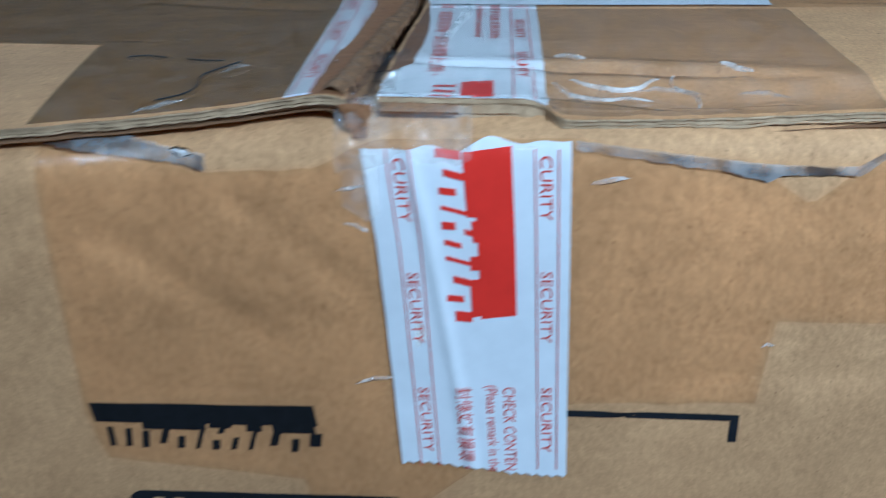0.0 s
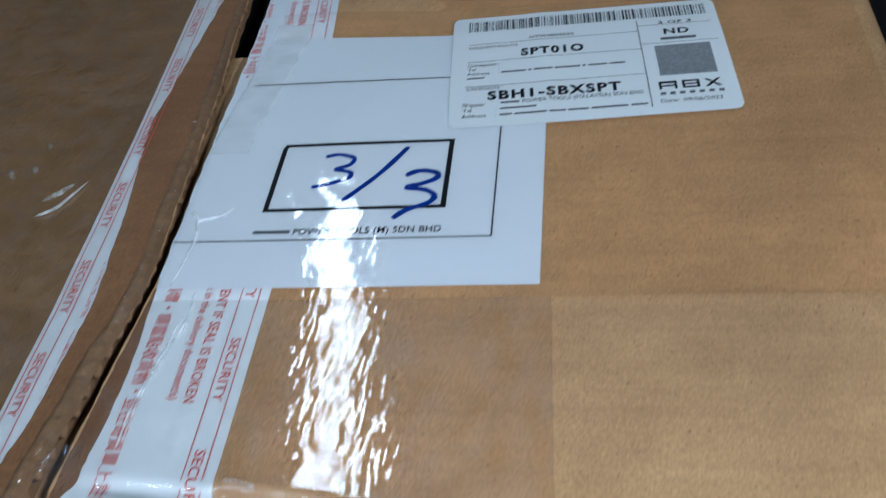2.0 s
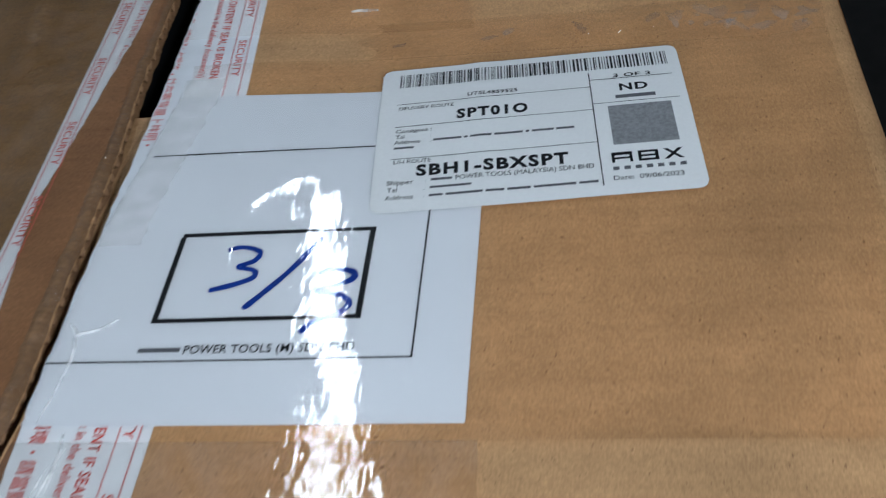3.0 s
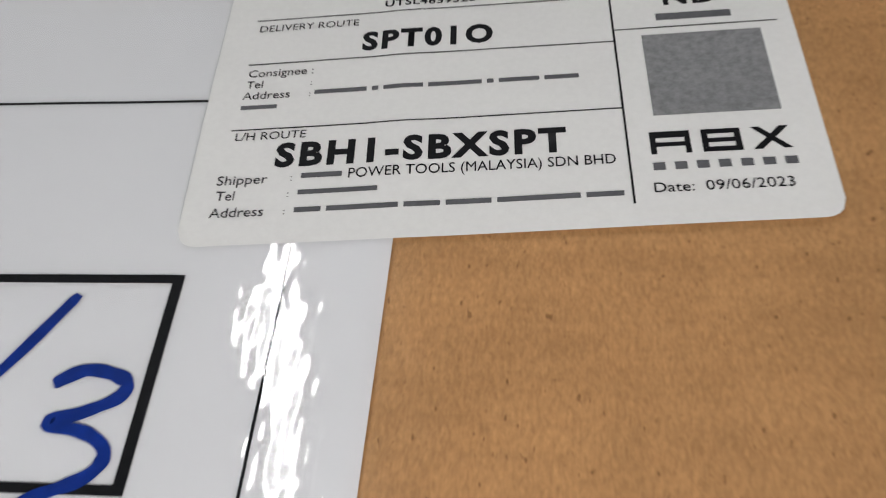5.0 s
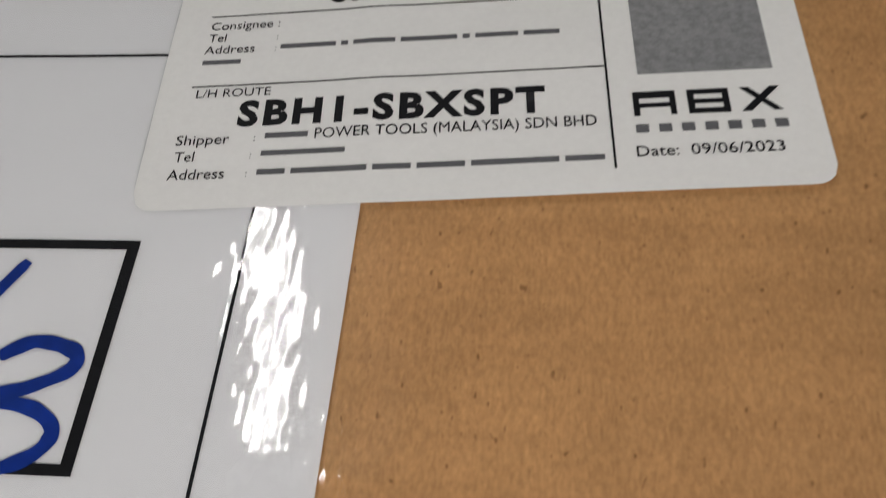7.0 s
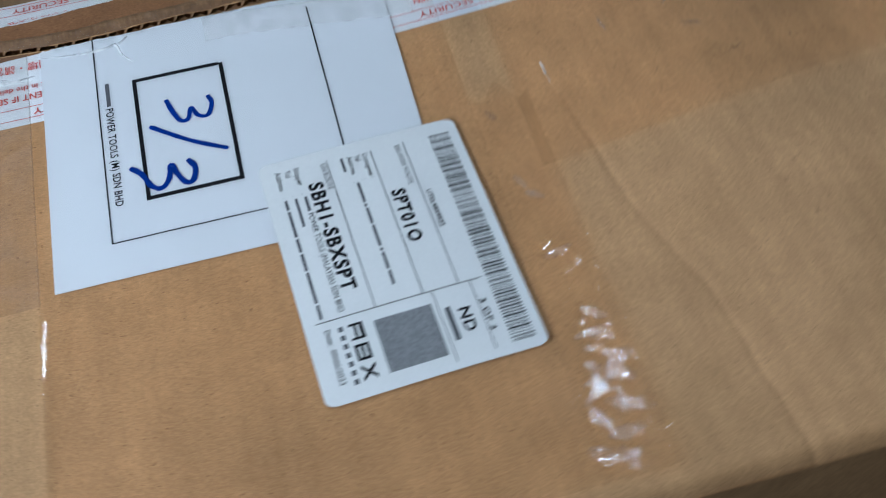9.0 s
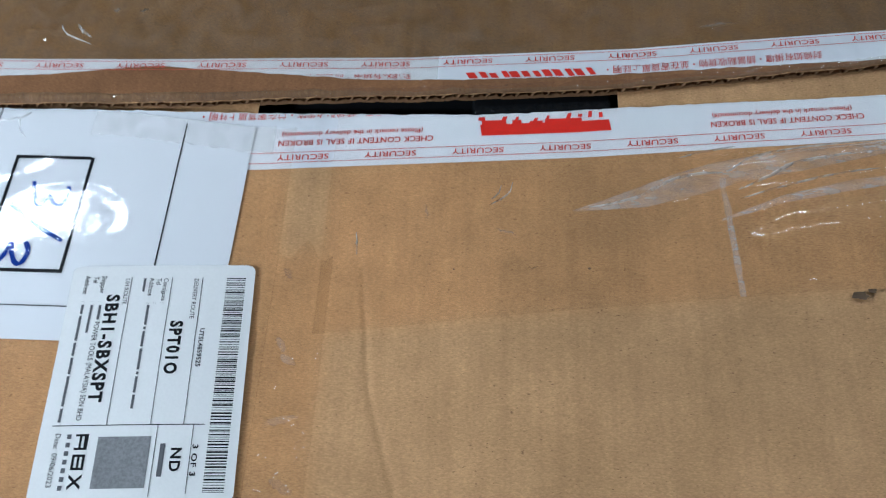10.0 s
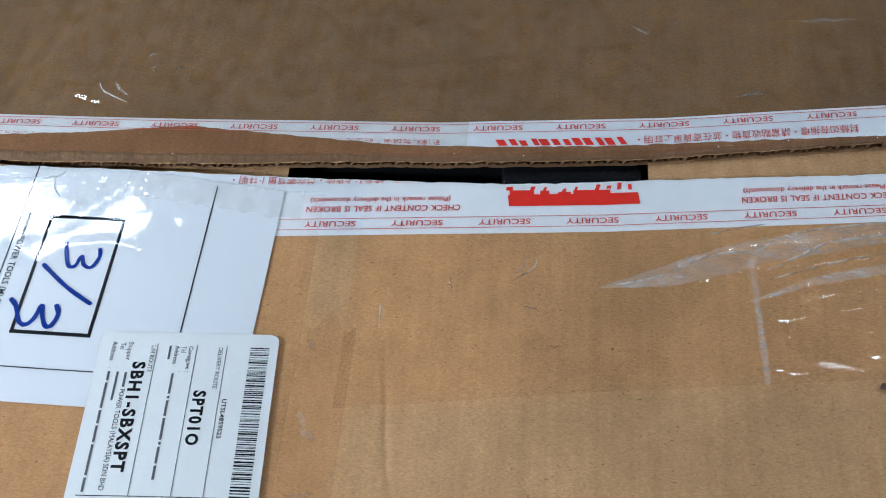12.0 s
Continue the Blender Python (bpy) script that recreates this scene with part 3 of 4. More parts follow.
row_text(tape_r, flat_r(0.00038), -0.655, -0.0085, -0.0889, -0.0076)
quads("thin_line", [(-0.655, -0.0034, -0.0083, -0.0031), (-0.655, -0.0092, -0.0083, -0.0089)], flat_r(0.00038), M_PINK, tape_r)
for k in (0, 1, 2):
    u = -0.5315 + PERIOD * k
    words("seal_text", "CHECK CONTENT IF SEAL IS BROKEN", u - 0.002, -0.0160, 0.071, 0.0031, flat_r(0.00038), M_PINK, tape_r, 0.01)
    words("seal_text", "(Please remark in the delivery document/s)", u + 0.003, -0.0208, 0.065, 0.0027, flat_r(0.00038), M_PINK, tape_r, 0.006)
NOTE = "封條如有損壞・請當點收貨物・並在寄貨單上註明・"


def inside_r(u, v):
    return -v < tape_r_inner(-u) - 0.0003


def inside_l(u, v):
    return v < torn_left(-u) - edge_left(-u) - 0.0003


for k in (0, 1, 2, 3):
    emblem_band(flat_r(0.00038), -0.6197 + PERIOD * k - 0.0035 * (k == 3), -0.0289 - 0.0023 * (k == 3), 0.0000595, M_RED, tape_r, "red printed block", lambda u, v: inside_r(u, v) and -0.64 < u < -0.0083, 100 if k == 3 else 140)
for u in (-0.330, -0.131, -0.529):
    words("seal_text", NOTE, u, -0.0332, 0.104, 0.0036, flat_r(0.00038), M_PINK, tape_r, 0.0, 0.0, inside_r)


# narrow remnant on the other flap
tape_l = thing("security_tape", "torn remnant of white security tape along the seam", "tape", "seal tape pieces")


def tape_l_map(off):
    return lambda u, v: on_top(edge_left(-u) + v, -u, off, -1)


part("backing", strip(span(-0.66, -0.0042, 0.0025), lambda u: 0.0, lambda u: max(0.002, torn_left(-u) - edge_left(-u)), 8, tape_l_map(0.00022)), M_TAPE, tape_l)
row_text(tape_l, tape_l_map(0.00042), -0.655, -0.01, -0.4405, 0.0030, 1, 0.0028, 0.0238)
quads("thin_line", [(-0.655, 0.0015, -0.005, 0.0018), (-0.655, 0.0069, -0.005, 0.0072)], tape_l_map(0.00042), M_PINK, tape_l)
rng = random.Random(31)
for i in range(12):
    u = -0.4085 + 0.0051 * i
    high = torn_left(-u - 0.002) - edge_left(-u - 0.002) - 0.0005
    quads("slanted_bar", [(u, 0.0112 + rng.uniform(0.0, 0.0012), u + rng.uniform(0.0026, 0.0042), max(0.0135, high), -0.55)], tape_l_map(0.00042), M_RED, tape_l, 0.002)

for u in (-0.520, -0.322, -0.124):
    words("seal_text", NOTE, u, 0.0112, 0.104, 0.0036, tape_l_map(0.00042), M_PINK, tape_l, 0.0, 0.0, inside_l)

# strip down the front wall
tape_f = thing("security_tape", "white security tape with red print down the front wall", "tape", "seal tape pieces")


def front_edge(z):
    return interp(-z, [(0.009, 0.0484), (0.122, 0.0517)])


def front_wide(z):
    return interp(-z, [(0.0105, 0.0562), (0.04, 0.0535), (0.122, 0.0508)])


def tape_f_map(off):
    return lambda u, v: on_front(front_edge(-u) + v * front_wide(-u) / 0.051, -u, off + 0.0008 * math.exp(-(((v + 0.036 - 0.1 * (u - 0.05)) / 0.002) ** 2)))


def bottom_teeth(v):
    return 0.1205 + 0.0022 * ((v * 300) % 1.0) * (0.6 + 0.4 * n3(v * 90, 2)) - 0.004 * smooth(-v / 0.05) + 0.0012 * n3(v * 60, 4)


body = strip(span(-0.051, 0.0, 0.0008), lambda v: 0.0098 + 0.0016 * (0.5 + n3(v * 130, 6)) + 0.002 * smooth((-v - 0.02) / 0.01), bottom_teeth, 40, lambda v, u: tape_f_map(0.0007)(u, v))
part("backing", body, M_TAPE, tape_f)
fm = tape_f_map(0.00095)
for v in (-0.0076, -0.0437):
    k = 0.0088 if v > -0.02 else 0.0095
    for i in range(3):
        words("seal_word", "SECURITY", k + STEP * i, v, 0.0238, 0.0029, fm, M_PINK, tape_f, 0.0, 0.0, lambda a, b: a > 0.0138)
for v in (-0.0032, -0.0090, -0.0395, -0.0452):
    quads("thin_line", [(0.0125, v, 0.1185, v + 0.0003)], fm, M_PINK, tape_f)
emblem_band(fm, -0.0062, -0.0326, 0.000065, M_RED, tape_f, "red printed block", lambda u, v: u > 0.0117, 100)
words("seal_text", "CHECK CONTEN", 0.0885, -0.0188, 0.0305, 0.0034, fm, M_PINK, tape_f)
words("seal_text", "封條如有損壞・", 0.0885, -0.0325, 0.0300, 0.0036, fm, M_PINK, tape_f)
words("seal_text", "(Please remark in the", 0.0880, -0.0238, 0.0315, 0.0031, fm, M_PINK, tape_f)

# ---------------- paper slip ----------------
slip = thing("paper_slip", "white paper slip with handwritten count taped on carton", "paper")


def slip_left(y):
    base = interp(y, [(0.109, 0.0035), (0.1227, 0.0022), (0.1557, 0.0008), (0.1734, 0.0015), (0.2144, 0.006), (0.248, 0.0098), (0.253, 0.0105)])
    return max(base, interp(y, SEAM_R) + 0.0002) + 0.0012 * abs(((y * 330 + 0.5 * n3(y * 90, 4)) % 1.0) - 0.5) * 2 + 0.0005 * n3(y * 200, 2)


def paper_map(off):
    return lambda x, y: on_top(x, y, off, 1)


bm = strip(span(0.1091, 0.2500, 0.0012), slip_left, lambda y: 0.1248, 40, lambda y, x: on_top(x, y + 0.0025 * (1 - x / 0.1248) * smooth((y - 0.2) / 0.05), 0.00058))
part("sheet", bm, M_PAPER, slip)
pm = paper_map(0.00070)
quads("ruled_line", [(0.0035, 0.1302, 0.1092, 0.1307), (0.1087, 0.1302, 0.1092, 0.2200), (0.0100, 0.2193, 0.1092, 0.2199)], pm, M_INK, slip, 0.004)
quads("frame_line", [(0.0309, 0.1444, 0.0931, 0.1460), (0.0315, 0.1793, 0.0931, 0.1809), (0.0309, 0.1460, 0.0327, 0.1793), (0.0913, 0.1460, 0.0931, 0.1793)], pm, M_INK, slip, 0.004, "black printed frame")
quads("printed_bar", word_bars(0.0300, 0.1330, 0.0125, 0.0030, [6]), pm, M_GREYINK, slip)
words("printed_text", "POWER TOOLS (M) SDN BHD", 0.0437, 0.1330, 0.0490, 0.0029, pm, M_INK, slip, 0.012)


def stroke(pts, wide, parent):
    """A pen stroke laid on the slip through a few points."""
    ps = [Vector(p) for p in pts]
    line = []
    for i in range(len(ps) - 1):
        a, b, c, d = ps[max(0, i - 1)], ps[i], ps[i + 1], ps[min(len(ps) - 1, i + 2)]
        for k in range(8):
            t = k / 8
            line.append(0.5 * ((2 * b) + (c - a) * t + (2 * a - 5 * b + 4 * c - d) * t * t + (3 * b - a - 3 * c + d) * t**3))
    line.append(ps[-1])
    bm = bmesh.new()
    rows = []
    for i, p in enumerate(line):
        d = (line[min(i + 1, len(line) - 1)] - line[max(0, i - 1)]).normalized()
        w = wide * (0.9 + 0.25 * n3(i * 0.3, wide * 900)) * (0.7 if i in (0, len(line) - 1) else 1)
        q = Vector((-d.y, d.x)) * w / 2
        rows.append([bm.verts.new(on_top(*(p + q * s), 0.00078, 1)) for s in (-1, 0, 1)])
    for r, s in zip(rows, rows[1:]):
        for j in range(2):
            bm.faces.new((r[j], r[j + 1], s[j + 1], s[j]))
    part("pen_stroke", bm, M_PEN, parent, "blue handwritten stroke")


stroke([(0.0478, 0.1728), (0.0524, 0.1739), (0.0581, 0.1717), (0.0572, 0.1680), (0.0527, 0.1657), (0.0578, 0.1640), (0.0581, 0.1611), (0.0526, 0.1585), (0.0455, 0.1565)], 0.0021, slip)
stroke([(0.0770, 0.1770), (0.0687, 0.1630), (0.0577, 0.1489)], 0.0022, slip)
stroke([(0.0779, 0.1612), (0.0826, 0.1636), (0.0884, 0.1622), (0.0886, 0.1594), (0.0836, 0.1566), (0.0790, 0.1550), (0.0854, 0.1534), (0.0888, 0.1505), (0.0870, 0.1469), (0.0800, 0.1435), (0.0761, 0.1396)], 0.0024, slip)

# ---------------- shipping label ----------------
label = thing("shipping_label", "white printed shipping label with barcode stuck on carton", "label")
LA = radians(3.39)


def label_map(off):
    def f(u, v):
        x = 0.0911 + u * math.cos(LA) - v * math.sin(LA)
        y = 0.1867 + u * math.sin(LA) + v * math.cos(LA)
        return on_top(x, y, off + 0.00025 * math.exp(-(((u - 0.034) / 0.004) ** 2)) * (0.3 + 0.7 * smooth(v / 0.03)), 1)
    return f


LW, LH = 0.1025, 0.0762
rounded("sheet", -0.0012, -0.0007, LW, LH, 0.0035, label_map(0.00102), M_LABEL, label, "", 0.002)
lm = label_map(0.00114)
rng = random.Random(5)
bars, u = [], 0.0052
while u < 0.0985:
    w = rng.choice((0.00025, 0.00025, 0.0005, 0.00075))
    bars.append((u, 0.0645, min(u + w, 0.099), 0.0725))
    u += w + rng.choice((0.0003, 0.0003, 0.0006, 0.0008))
for b in bars:
    quads("barcode_stripe", [b], lm, M_INK, label, 0.008)
quads("ruled_line", [(0.0047, 0.0543, 0.0712, 0.05455), (0.0712, 0.0582, 0.0990, 0.05845), (0.0712, 0.0445, 0.0998, 0.04475), (0.0049, 0.0415, 0.0712, 0.04175), (0.0043, 0.0245, 0.0712, 0.02475), (0.07105, 0.0037, 0.0714, 0.0625)], lm, M_INK, label, 0.004)
TEXTS = [
    ("UTSL4859525", 0.0293, 0.0560, 0.0172, 0.0018, 0.02), ("DELIVERY ROUTE", 0.0056, 0.0510, 0.0190, 0.0018, 0.0), ("SPT01O", 0.0257, 0.0438, 0.0240, 0.0047, 0.042),
    ("Consignee :", 0.0053, 0.0382, 0.0120, 0.0019, 0.0), ("Tel", 0.0053, 0.0352, 0.0030, 0.0019, 0.0), (":", 0.0171, 0.0352, 0.0002, 0.0014, 0.0),
    ("Address", 0.0050, 0.0323, 0.0086, 0.0019, 0.0), (":", 0.0171, 0.0323, 0.0002, 0.0014, 0.0), ("L/H ROUTE", 0.0053, 0.0221, 0.0123, 0.0018, 0.0),
    ("SBH1-SBXSPT", 0.0129, 0.0157, 0.0486, 0.0050, 0.042), ("Shipper", 0.0037, 0.0120, 0.0085, 0.0020, 0.0), (":", 0.0161, 0.0123, 0.0002, 0.0014, 0.0),
    ("POWER TOOLS (MALAYSIA) SDN BHD", 0.0257, 0.0123, 0.0434, 0.0021, 0.0), ("Tel", 0.0040, 0.0086, 0.0031, 0.0020, 0.0), (":", 0.0159, 0.0088, 0.0002, 0.0014, 0.0),
    ("Address", 0.0035, 0.0050, 0.0089, 0.0020, 0.0), (":", 0.0157, 0.0051, 0.0002, 0.0014, 0.0), ("3 OF 3", 0.0794, 0.0590, 0.0126, 0.0020, 0.02),
    ("ND", 0.0808, 0.0510, 0.0094, 0.0038, 0.03), ("Date:", 0.0745, 0.0057, 0.0061, 0.0020, 0.0), ("09/06/2023", 0.0824, 0.0057, 0.0134, 0.0020, 0.0),
]
for text, u, v, wide, cap, bold in TEXTS:
    words("printed_text", text, u, v, wide, cap, lm, M_INK, label, bold)
quads("printed_bar", word_bars(0.0180, 0.0323, 0.0464, 0.0020, [8, 1, 6, 8, 1, 6, 5]) + word_bars(0.0051, 0.0293, 0.0065, 0.0019, [5])
      + word_bars(0.0178, 0.0123, 0.0068, 0.0021, [6]) + word_bars(0.0176, 0.0088, 0.0131, 0.0019, [10]) + word_bars(0.0174, 0.0050, 0.0524, 0.0020, [3, 8, 4, 5, 9, 4])
      + word_bars(0.0790, 0.0458, 0.0132, 0.0036, [5]), lm, M_GREYINK, label)
quads("printed_square", [(0.0760, 0.0224, 0.0966, 0.0427)], lm, M_SQUARE, label, 0.004, "plain grey printed square")
quads("emblem", [(0.0748, 0.0172, 0.0812, 0.0186), (0.0748, 0.0137, 0.0757, 0.0172), (0.0803, 0.0137, 0.0812, 0.0172), (0.0748, 0.0153, 0.0812, 0.0162),
                 (0.0830, 0.0137, 0.0892, 0.0147), (0.0830, 0.0157, 0.0892, 0.0166), (0.0830, 0.0176, 0.0892, 0.0186), (0.0830, 0.0147, 0.0840, 0.0176), (0.0882, 0.0147, 0.0892, 0.0176),
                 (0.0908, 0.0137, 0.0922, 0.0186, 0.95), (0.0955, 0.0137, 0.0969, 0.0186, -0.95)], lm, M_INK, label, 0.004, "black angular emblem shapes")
quads("emblem", [(0.0748 + 0.0034 * i, 0.0103, 0.0767 + 0.0034 * i, 0.0119) for i in range(7)], lm, M_GREYINK, label)

# ---------------- clear tape ----------------


def film_lift(x, y):
    """Wrinkles and bubbles where the tape does not lie flat."""
    z = 0.0
    if 0.075 < x < 0.205 and 0.17 < y < 0.28:
        return z
    if y > 0.40:
        hi = edge_right(y) + 0.0005
        lo = interp(y, [(0.40, 0.055), (0.44, 0.050), (0.46, 0.040), (0.50, 0.034), (0.55, 0.022), (0.67, 0.0)])
        t = (x - hi) / (lo - hi)
        if 0 < t < 1:
            z += 0.0042 * math.sin(math.pi * t) ** 1.5 * smooth((y - 0.402) / 0.055)
        hi = interp(y, [(0.462, 0.058), (0.49, 0.046), (0.52, 0.040), (0.56, 0.032), (0.67, 0.01)])
        t = (x - hi) / 0.013
        if 0 < t < 1 and y > 0.462:
            z += 0.0026 * math.sin(math.pi * t) * smooth((y - 0.462) / 0.03)
        z += 0.0007 * abs(n3(x * 260, y * 40, 3)) * smooth((y - 0.45) / 0.03) * smooth((x - 0.055) / 0.01)
    z += ridge(x, y, 0.040, 0.333, 0.060, 0.338, 0.0012, 0.0008)
    z += 0.0011 * (1 - abs(n3(x * 22 + 3, y * 17, 6))) ** 18 * max(0.0, n3(x * 11, y * 11, 3))
    z += 0.0007 * (1 - abs(n3(x * 40 - y * 30, y * 25 + x * 20, 2))) ** 22 * max(0.0, n3(x * 9, y * 13, 8))
    if x < -0.03:
        z += ridge(x, y, -0.047, 0.128, -0.040, 0.150, 0.0012, 0.0011) + ridge(x, y, -0.075, 0.165, -0.066, 0.171, 0.0012, 0.0012)
    if y < 0.036 and x > 0.04:
        z += 0.0012 * max(0.0, n3(x * 110, y * 160, 9)) * smooth((0.036 - y) / 0.01) * smooth((0.13 - x) / 0.03)
    return z


def film_sheet(name, text, ys, lo, hi, nv, off, side, material=M_FILM):
    ob = part(name, strip(ys, lo, hi, nv, lambda y, x: on_top(x, y, off + film_lift(x, y), side)), material)
    ob.visible_shadow = False
    return tagged(ob, text, "tape", "clear tape strips")


film_sheet("clear_tape", "glossy clear packing tape along the front of the flap", span(0.0042, 0.048, 0.001) + span(0.05, 0.104, 0.0025), lambda y: seam_right(y) + 0.0006 if y > 0.0082 else 0.0425, lambda y: 0.1315 - 0.03 * y + 0.0004 * n3(y * 200, 2), 50, 0.0006, 1, M_FILM_FRONT)
over_slip = film_sheet("clear_tape", "glossy clear packing tape across the paper slip", span(0.1035, 0.2715, 0.0025), lambda y: slip_left(y) + 0.0006, lambda y: 0.2405 + 0.0006 * n3(y * 150, 2), 90, 0.00092, 1)
over_slip.data.materials.append(M_FILM_PAPER)
for p in over_slip.data.polygons:
    if p.center.x < 0.1248 and 0.109 < p.center.y < 0.2505:
        p.material_index = 1
film_sheet("clear_tape", "wrinkled clear packing tape along the seam", span(0.290, 0.665, 0.0025), lambda y: seam_right(y) + 0.0006, lambda y: interp(y, [(0.26, 0.120), (0.467, 0.0945), (0.67, 0.07)]) + 0.0004 * n3(y * 180, 5), 50, 0.0006, 1, M_FILM_SMOOTH)
# shade on this flap is put into the film's dark tint
film_sheet("clear_tape", "glossy clear packing tape along the split flap, darkened for shade", span(0.0042, 0.665, 0.003), lambda y: -0.100 - 0.09 * smooth((y - 0.066) / 0.004), lambda y: edge_left(y) + 0.0004, 50, 0.0006, -1, M_FILM_SHADED)



film_sheet("clear_tape", "greyish scrap of clear tape on the torn slip corner", span(0.176, 0.262, 0.002), lambda y: slip_left(min(y, 0.25)) + 0.0008, lambda y: slip_left(min(y, 0.25)) + 0.0150 + 0.05 * max(0.0, y - 0.235) + 0.0008 * n3(y * 160, 3), 12, 0.0013, 1, M_FILM_BLISTER)
# tinted tape over the remnant's front half, which also paints in its shade
film_sheet("clear_tape", "clear tape over the torn seal tape remnant, greyed for shade", span(0.0042, 0.335, 0.003), lambda y: edge_left(y) + 0.0006, lambda y: torn_left(y) + 0.0006, 10, 0.0008, -1, M_FILM_FRONT)


def rim(text, ys, lo, hi, side, amp):
    ob = part("crumpled_tape", strip(ys, lo, hi, 7, lambda y, x: on_top(min(x, interp(y, SEAM_L)) if side < 0 else x, y, 0.0007 - 0.6 * max(0.0, x - interp(y, SEAM_L)) * (side < 0) + amp * abs(n3(x * 500, y * 260, 2)) + amp * 0.6 * abs(n3(x * 200, y * 700, 6)), side)), M_FILM_CRUMPLED)
    ob.visible_shadow = False
    tagged(ob, text, "tape", "peeled tape scraps")


rim("crushed clear tape along the split flap edge", span(0.006, 0.66, 0.0011), lambda y: seam_left(y) - 0.0034 + 0.0015 * n3(y * 90, 4), lambda y: seam_left(y) + 0.0012, -1, 0.0014)
bm = strip(span(0.003, 0.05, 0.0015), lambda y: seam_left(y) - 0.010, lambda y: seam_right(y) + 0.004, 14,
           lambda y, x: Vector((x, y, H - 0.0012 + 0.0030 * abs(n3(x * 170, y * 130, 3)) + 0.001 * abs(n3(x * 500, y * 500, 5)) - 0.002 * smooth((0.02 - y) / 0.02))))
ob = part("crumpled_tape", bm, M_FILM_CRUMPLED)
ob.visible_shadow = False
tagged(ob, "crumpled clear tape bridging the split seam", "tape", "peeled tape scraps")
bm = strip(span(0.0, 1.0, 0.1), lambda t: -0.0135 + 0.004 * t, lambda t: -0.0045 - 0.0015 * t, 6, lambda t, x: Vector((x + 0.001 * n3(t * 4, x * 300), 0.003 - 0.003 * t + 0.0012 * n3(x * 400, t * 5), H - 0.0015 - 0.0085 * t)))
part("torn_corner", bm, M_PEELED, flap_left, "torn brown tongue of board")



def folds(x, y):
    """Sharp little folds of a loosely stuck tape end."""
    a = (1 - abs(n3(x * 75, y * 60, 4))) ** 3
    b = (1 - abs(n3(x * 90 + y * 70, y * 120 - x * 50, 9))) ** 4
    return 0.0013 * a + 0.0010 * b


bm = strip(span(0.2712, 0.2955, 0.0008), lambda y: 0.080 + 0.02 * n3(y * 90, 3), lambda y: 0.2405 + 0.001 * n3(y * 120, 2), 150,
           lambda y, x: on_top(x, y - 0.0016 * abs((x * 350) % 1.0 - 0.5) * smooth((y - 0.285) / 0.01), 0.0008 + folds(x, y) * smooth((y - 0.272) / 0.008) * (0.25 + 0.75 * smooth((x - 0.12) / 0.07)), 1))
ob = part("clear_tape", bm, M_FILM_LOOSE)
ob.visible_shadow = False
tagged(ob, "loosely stuck folded end of clear packing tape", "tape", "clear tape strips")


def blister(ys, hi, lo, high, material, text):
    def f(y, t):
        a, b = hi(y), lo(y)
        x = a + (b - a) * t
        return on_top(x, y, 0.0012 + film_lift(x, y) + high * math.sin(math.pi * t) * smooth((y - ys[0]) / 0.03), 1)
    ob = part("clear_tape", strip(ys, lambda y: 0.0, lambda y: 1.0, 14, f), material)
    ob.visible_shadow = False
    tagged(ob, text, "tape", "clear tape strips")


blister(span(0.398, 0.66, 0.002), lambda y: interp(y, [(0.398, 0.0535), (0.43, 0.040), (0.46, 0.029), (0.50, 0.0185), (0.55, 0.0085), (0.66, -0.003)]),
        lambda y: interp(y, [(0.398, 0.0545), (0.43, 0.051), (0.455, 0.043), (0.47, 0.037), (0.50, 0.030), (0.55, 0.017), (0.66, 0.004)]), 0.001, M_FILM_MILKY, "milky lifted blister of clear tape")
blister(span(0.462, 0.66, 0.002), lambda y: interp(y, [(0.462, 0.0560), (0.49, 0.0425), (0.52, 0.0335), (0.56, 0.0255), (0.66, 0.008)]),
        lambda y: interp(y, [(0.462, 0.0572), (0.49, 0.047), (0.52, 0.039), (0.56, 0.031), (0.66, 0.012)]), 0.0008, M_FILM_MILKY, "milky lifted fold of clear tape")


# clear tape on the front wall, with a torn upper edge


def film_top(x):
    return interp(x, [(-0.098, -0.0060), (-0.078, -0.0066), (-0.0527, -0.0152), (-0.021, -0.0172), (-0.004, -0.0105), (0.0495, -0.0100), (0.1, -0.0185), (0.112, -0.0270), (0.1268, -0.0140), (0.1414, -0.0065), (0.143, -0.02)]) + 0.0006 * n3(x * 150, 3)


def film_bottom(x):
    return interp(x, [(-0.098, -0.10), (-0.094, -0.118), (-0.03, -0.125), (-0.028, -0.14), (0.0, -0.14), (0.052, -0.094), (0.108, -0.092), (0.1085, -0.064), (0.1435, -0.064)])


bm = strip(span(-0.098, 0.1434, 0.0025), film_top, film_bottom, 50, lambda x, z: on_front(x, z, 0.00045 + 0.0004 * max(0, n3(x * 70, z * 30, 7))))
ob = part("clear_tape", bm, M_FILM_WALL)
ob.visible_shadow = False
tagged(ob, "aged clear packing tape with torn edge on front wall", "tape", "clear tape strips")


def gum(pts_hi, pts_lo, text):
    x0, x1 = pts_hi[0][0], pts_hi[-1][0]
    bm = strip(span(x0, x1, 0.0012), lambda x: interp(x, pts_hi) + 0.0003 * n3(x * 300, 1), lambda x: interp(x, pts_lo) + 0.0006 * n3(x * 260, 2), 5,
               lambda x, z: on_front(x, z, 0.0009 + 0.0005 * abs(n3(x * 90, z * 200, 5))))
    ob = part("tape_scrap", bm, M_GUM)
    tagged(ob, text, "tape", "peeled tape scraps")


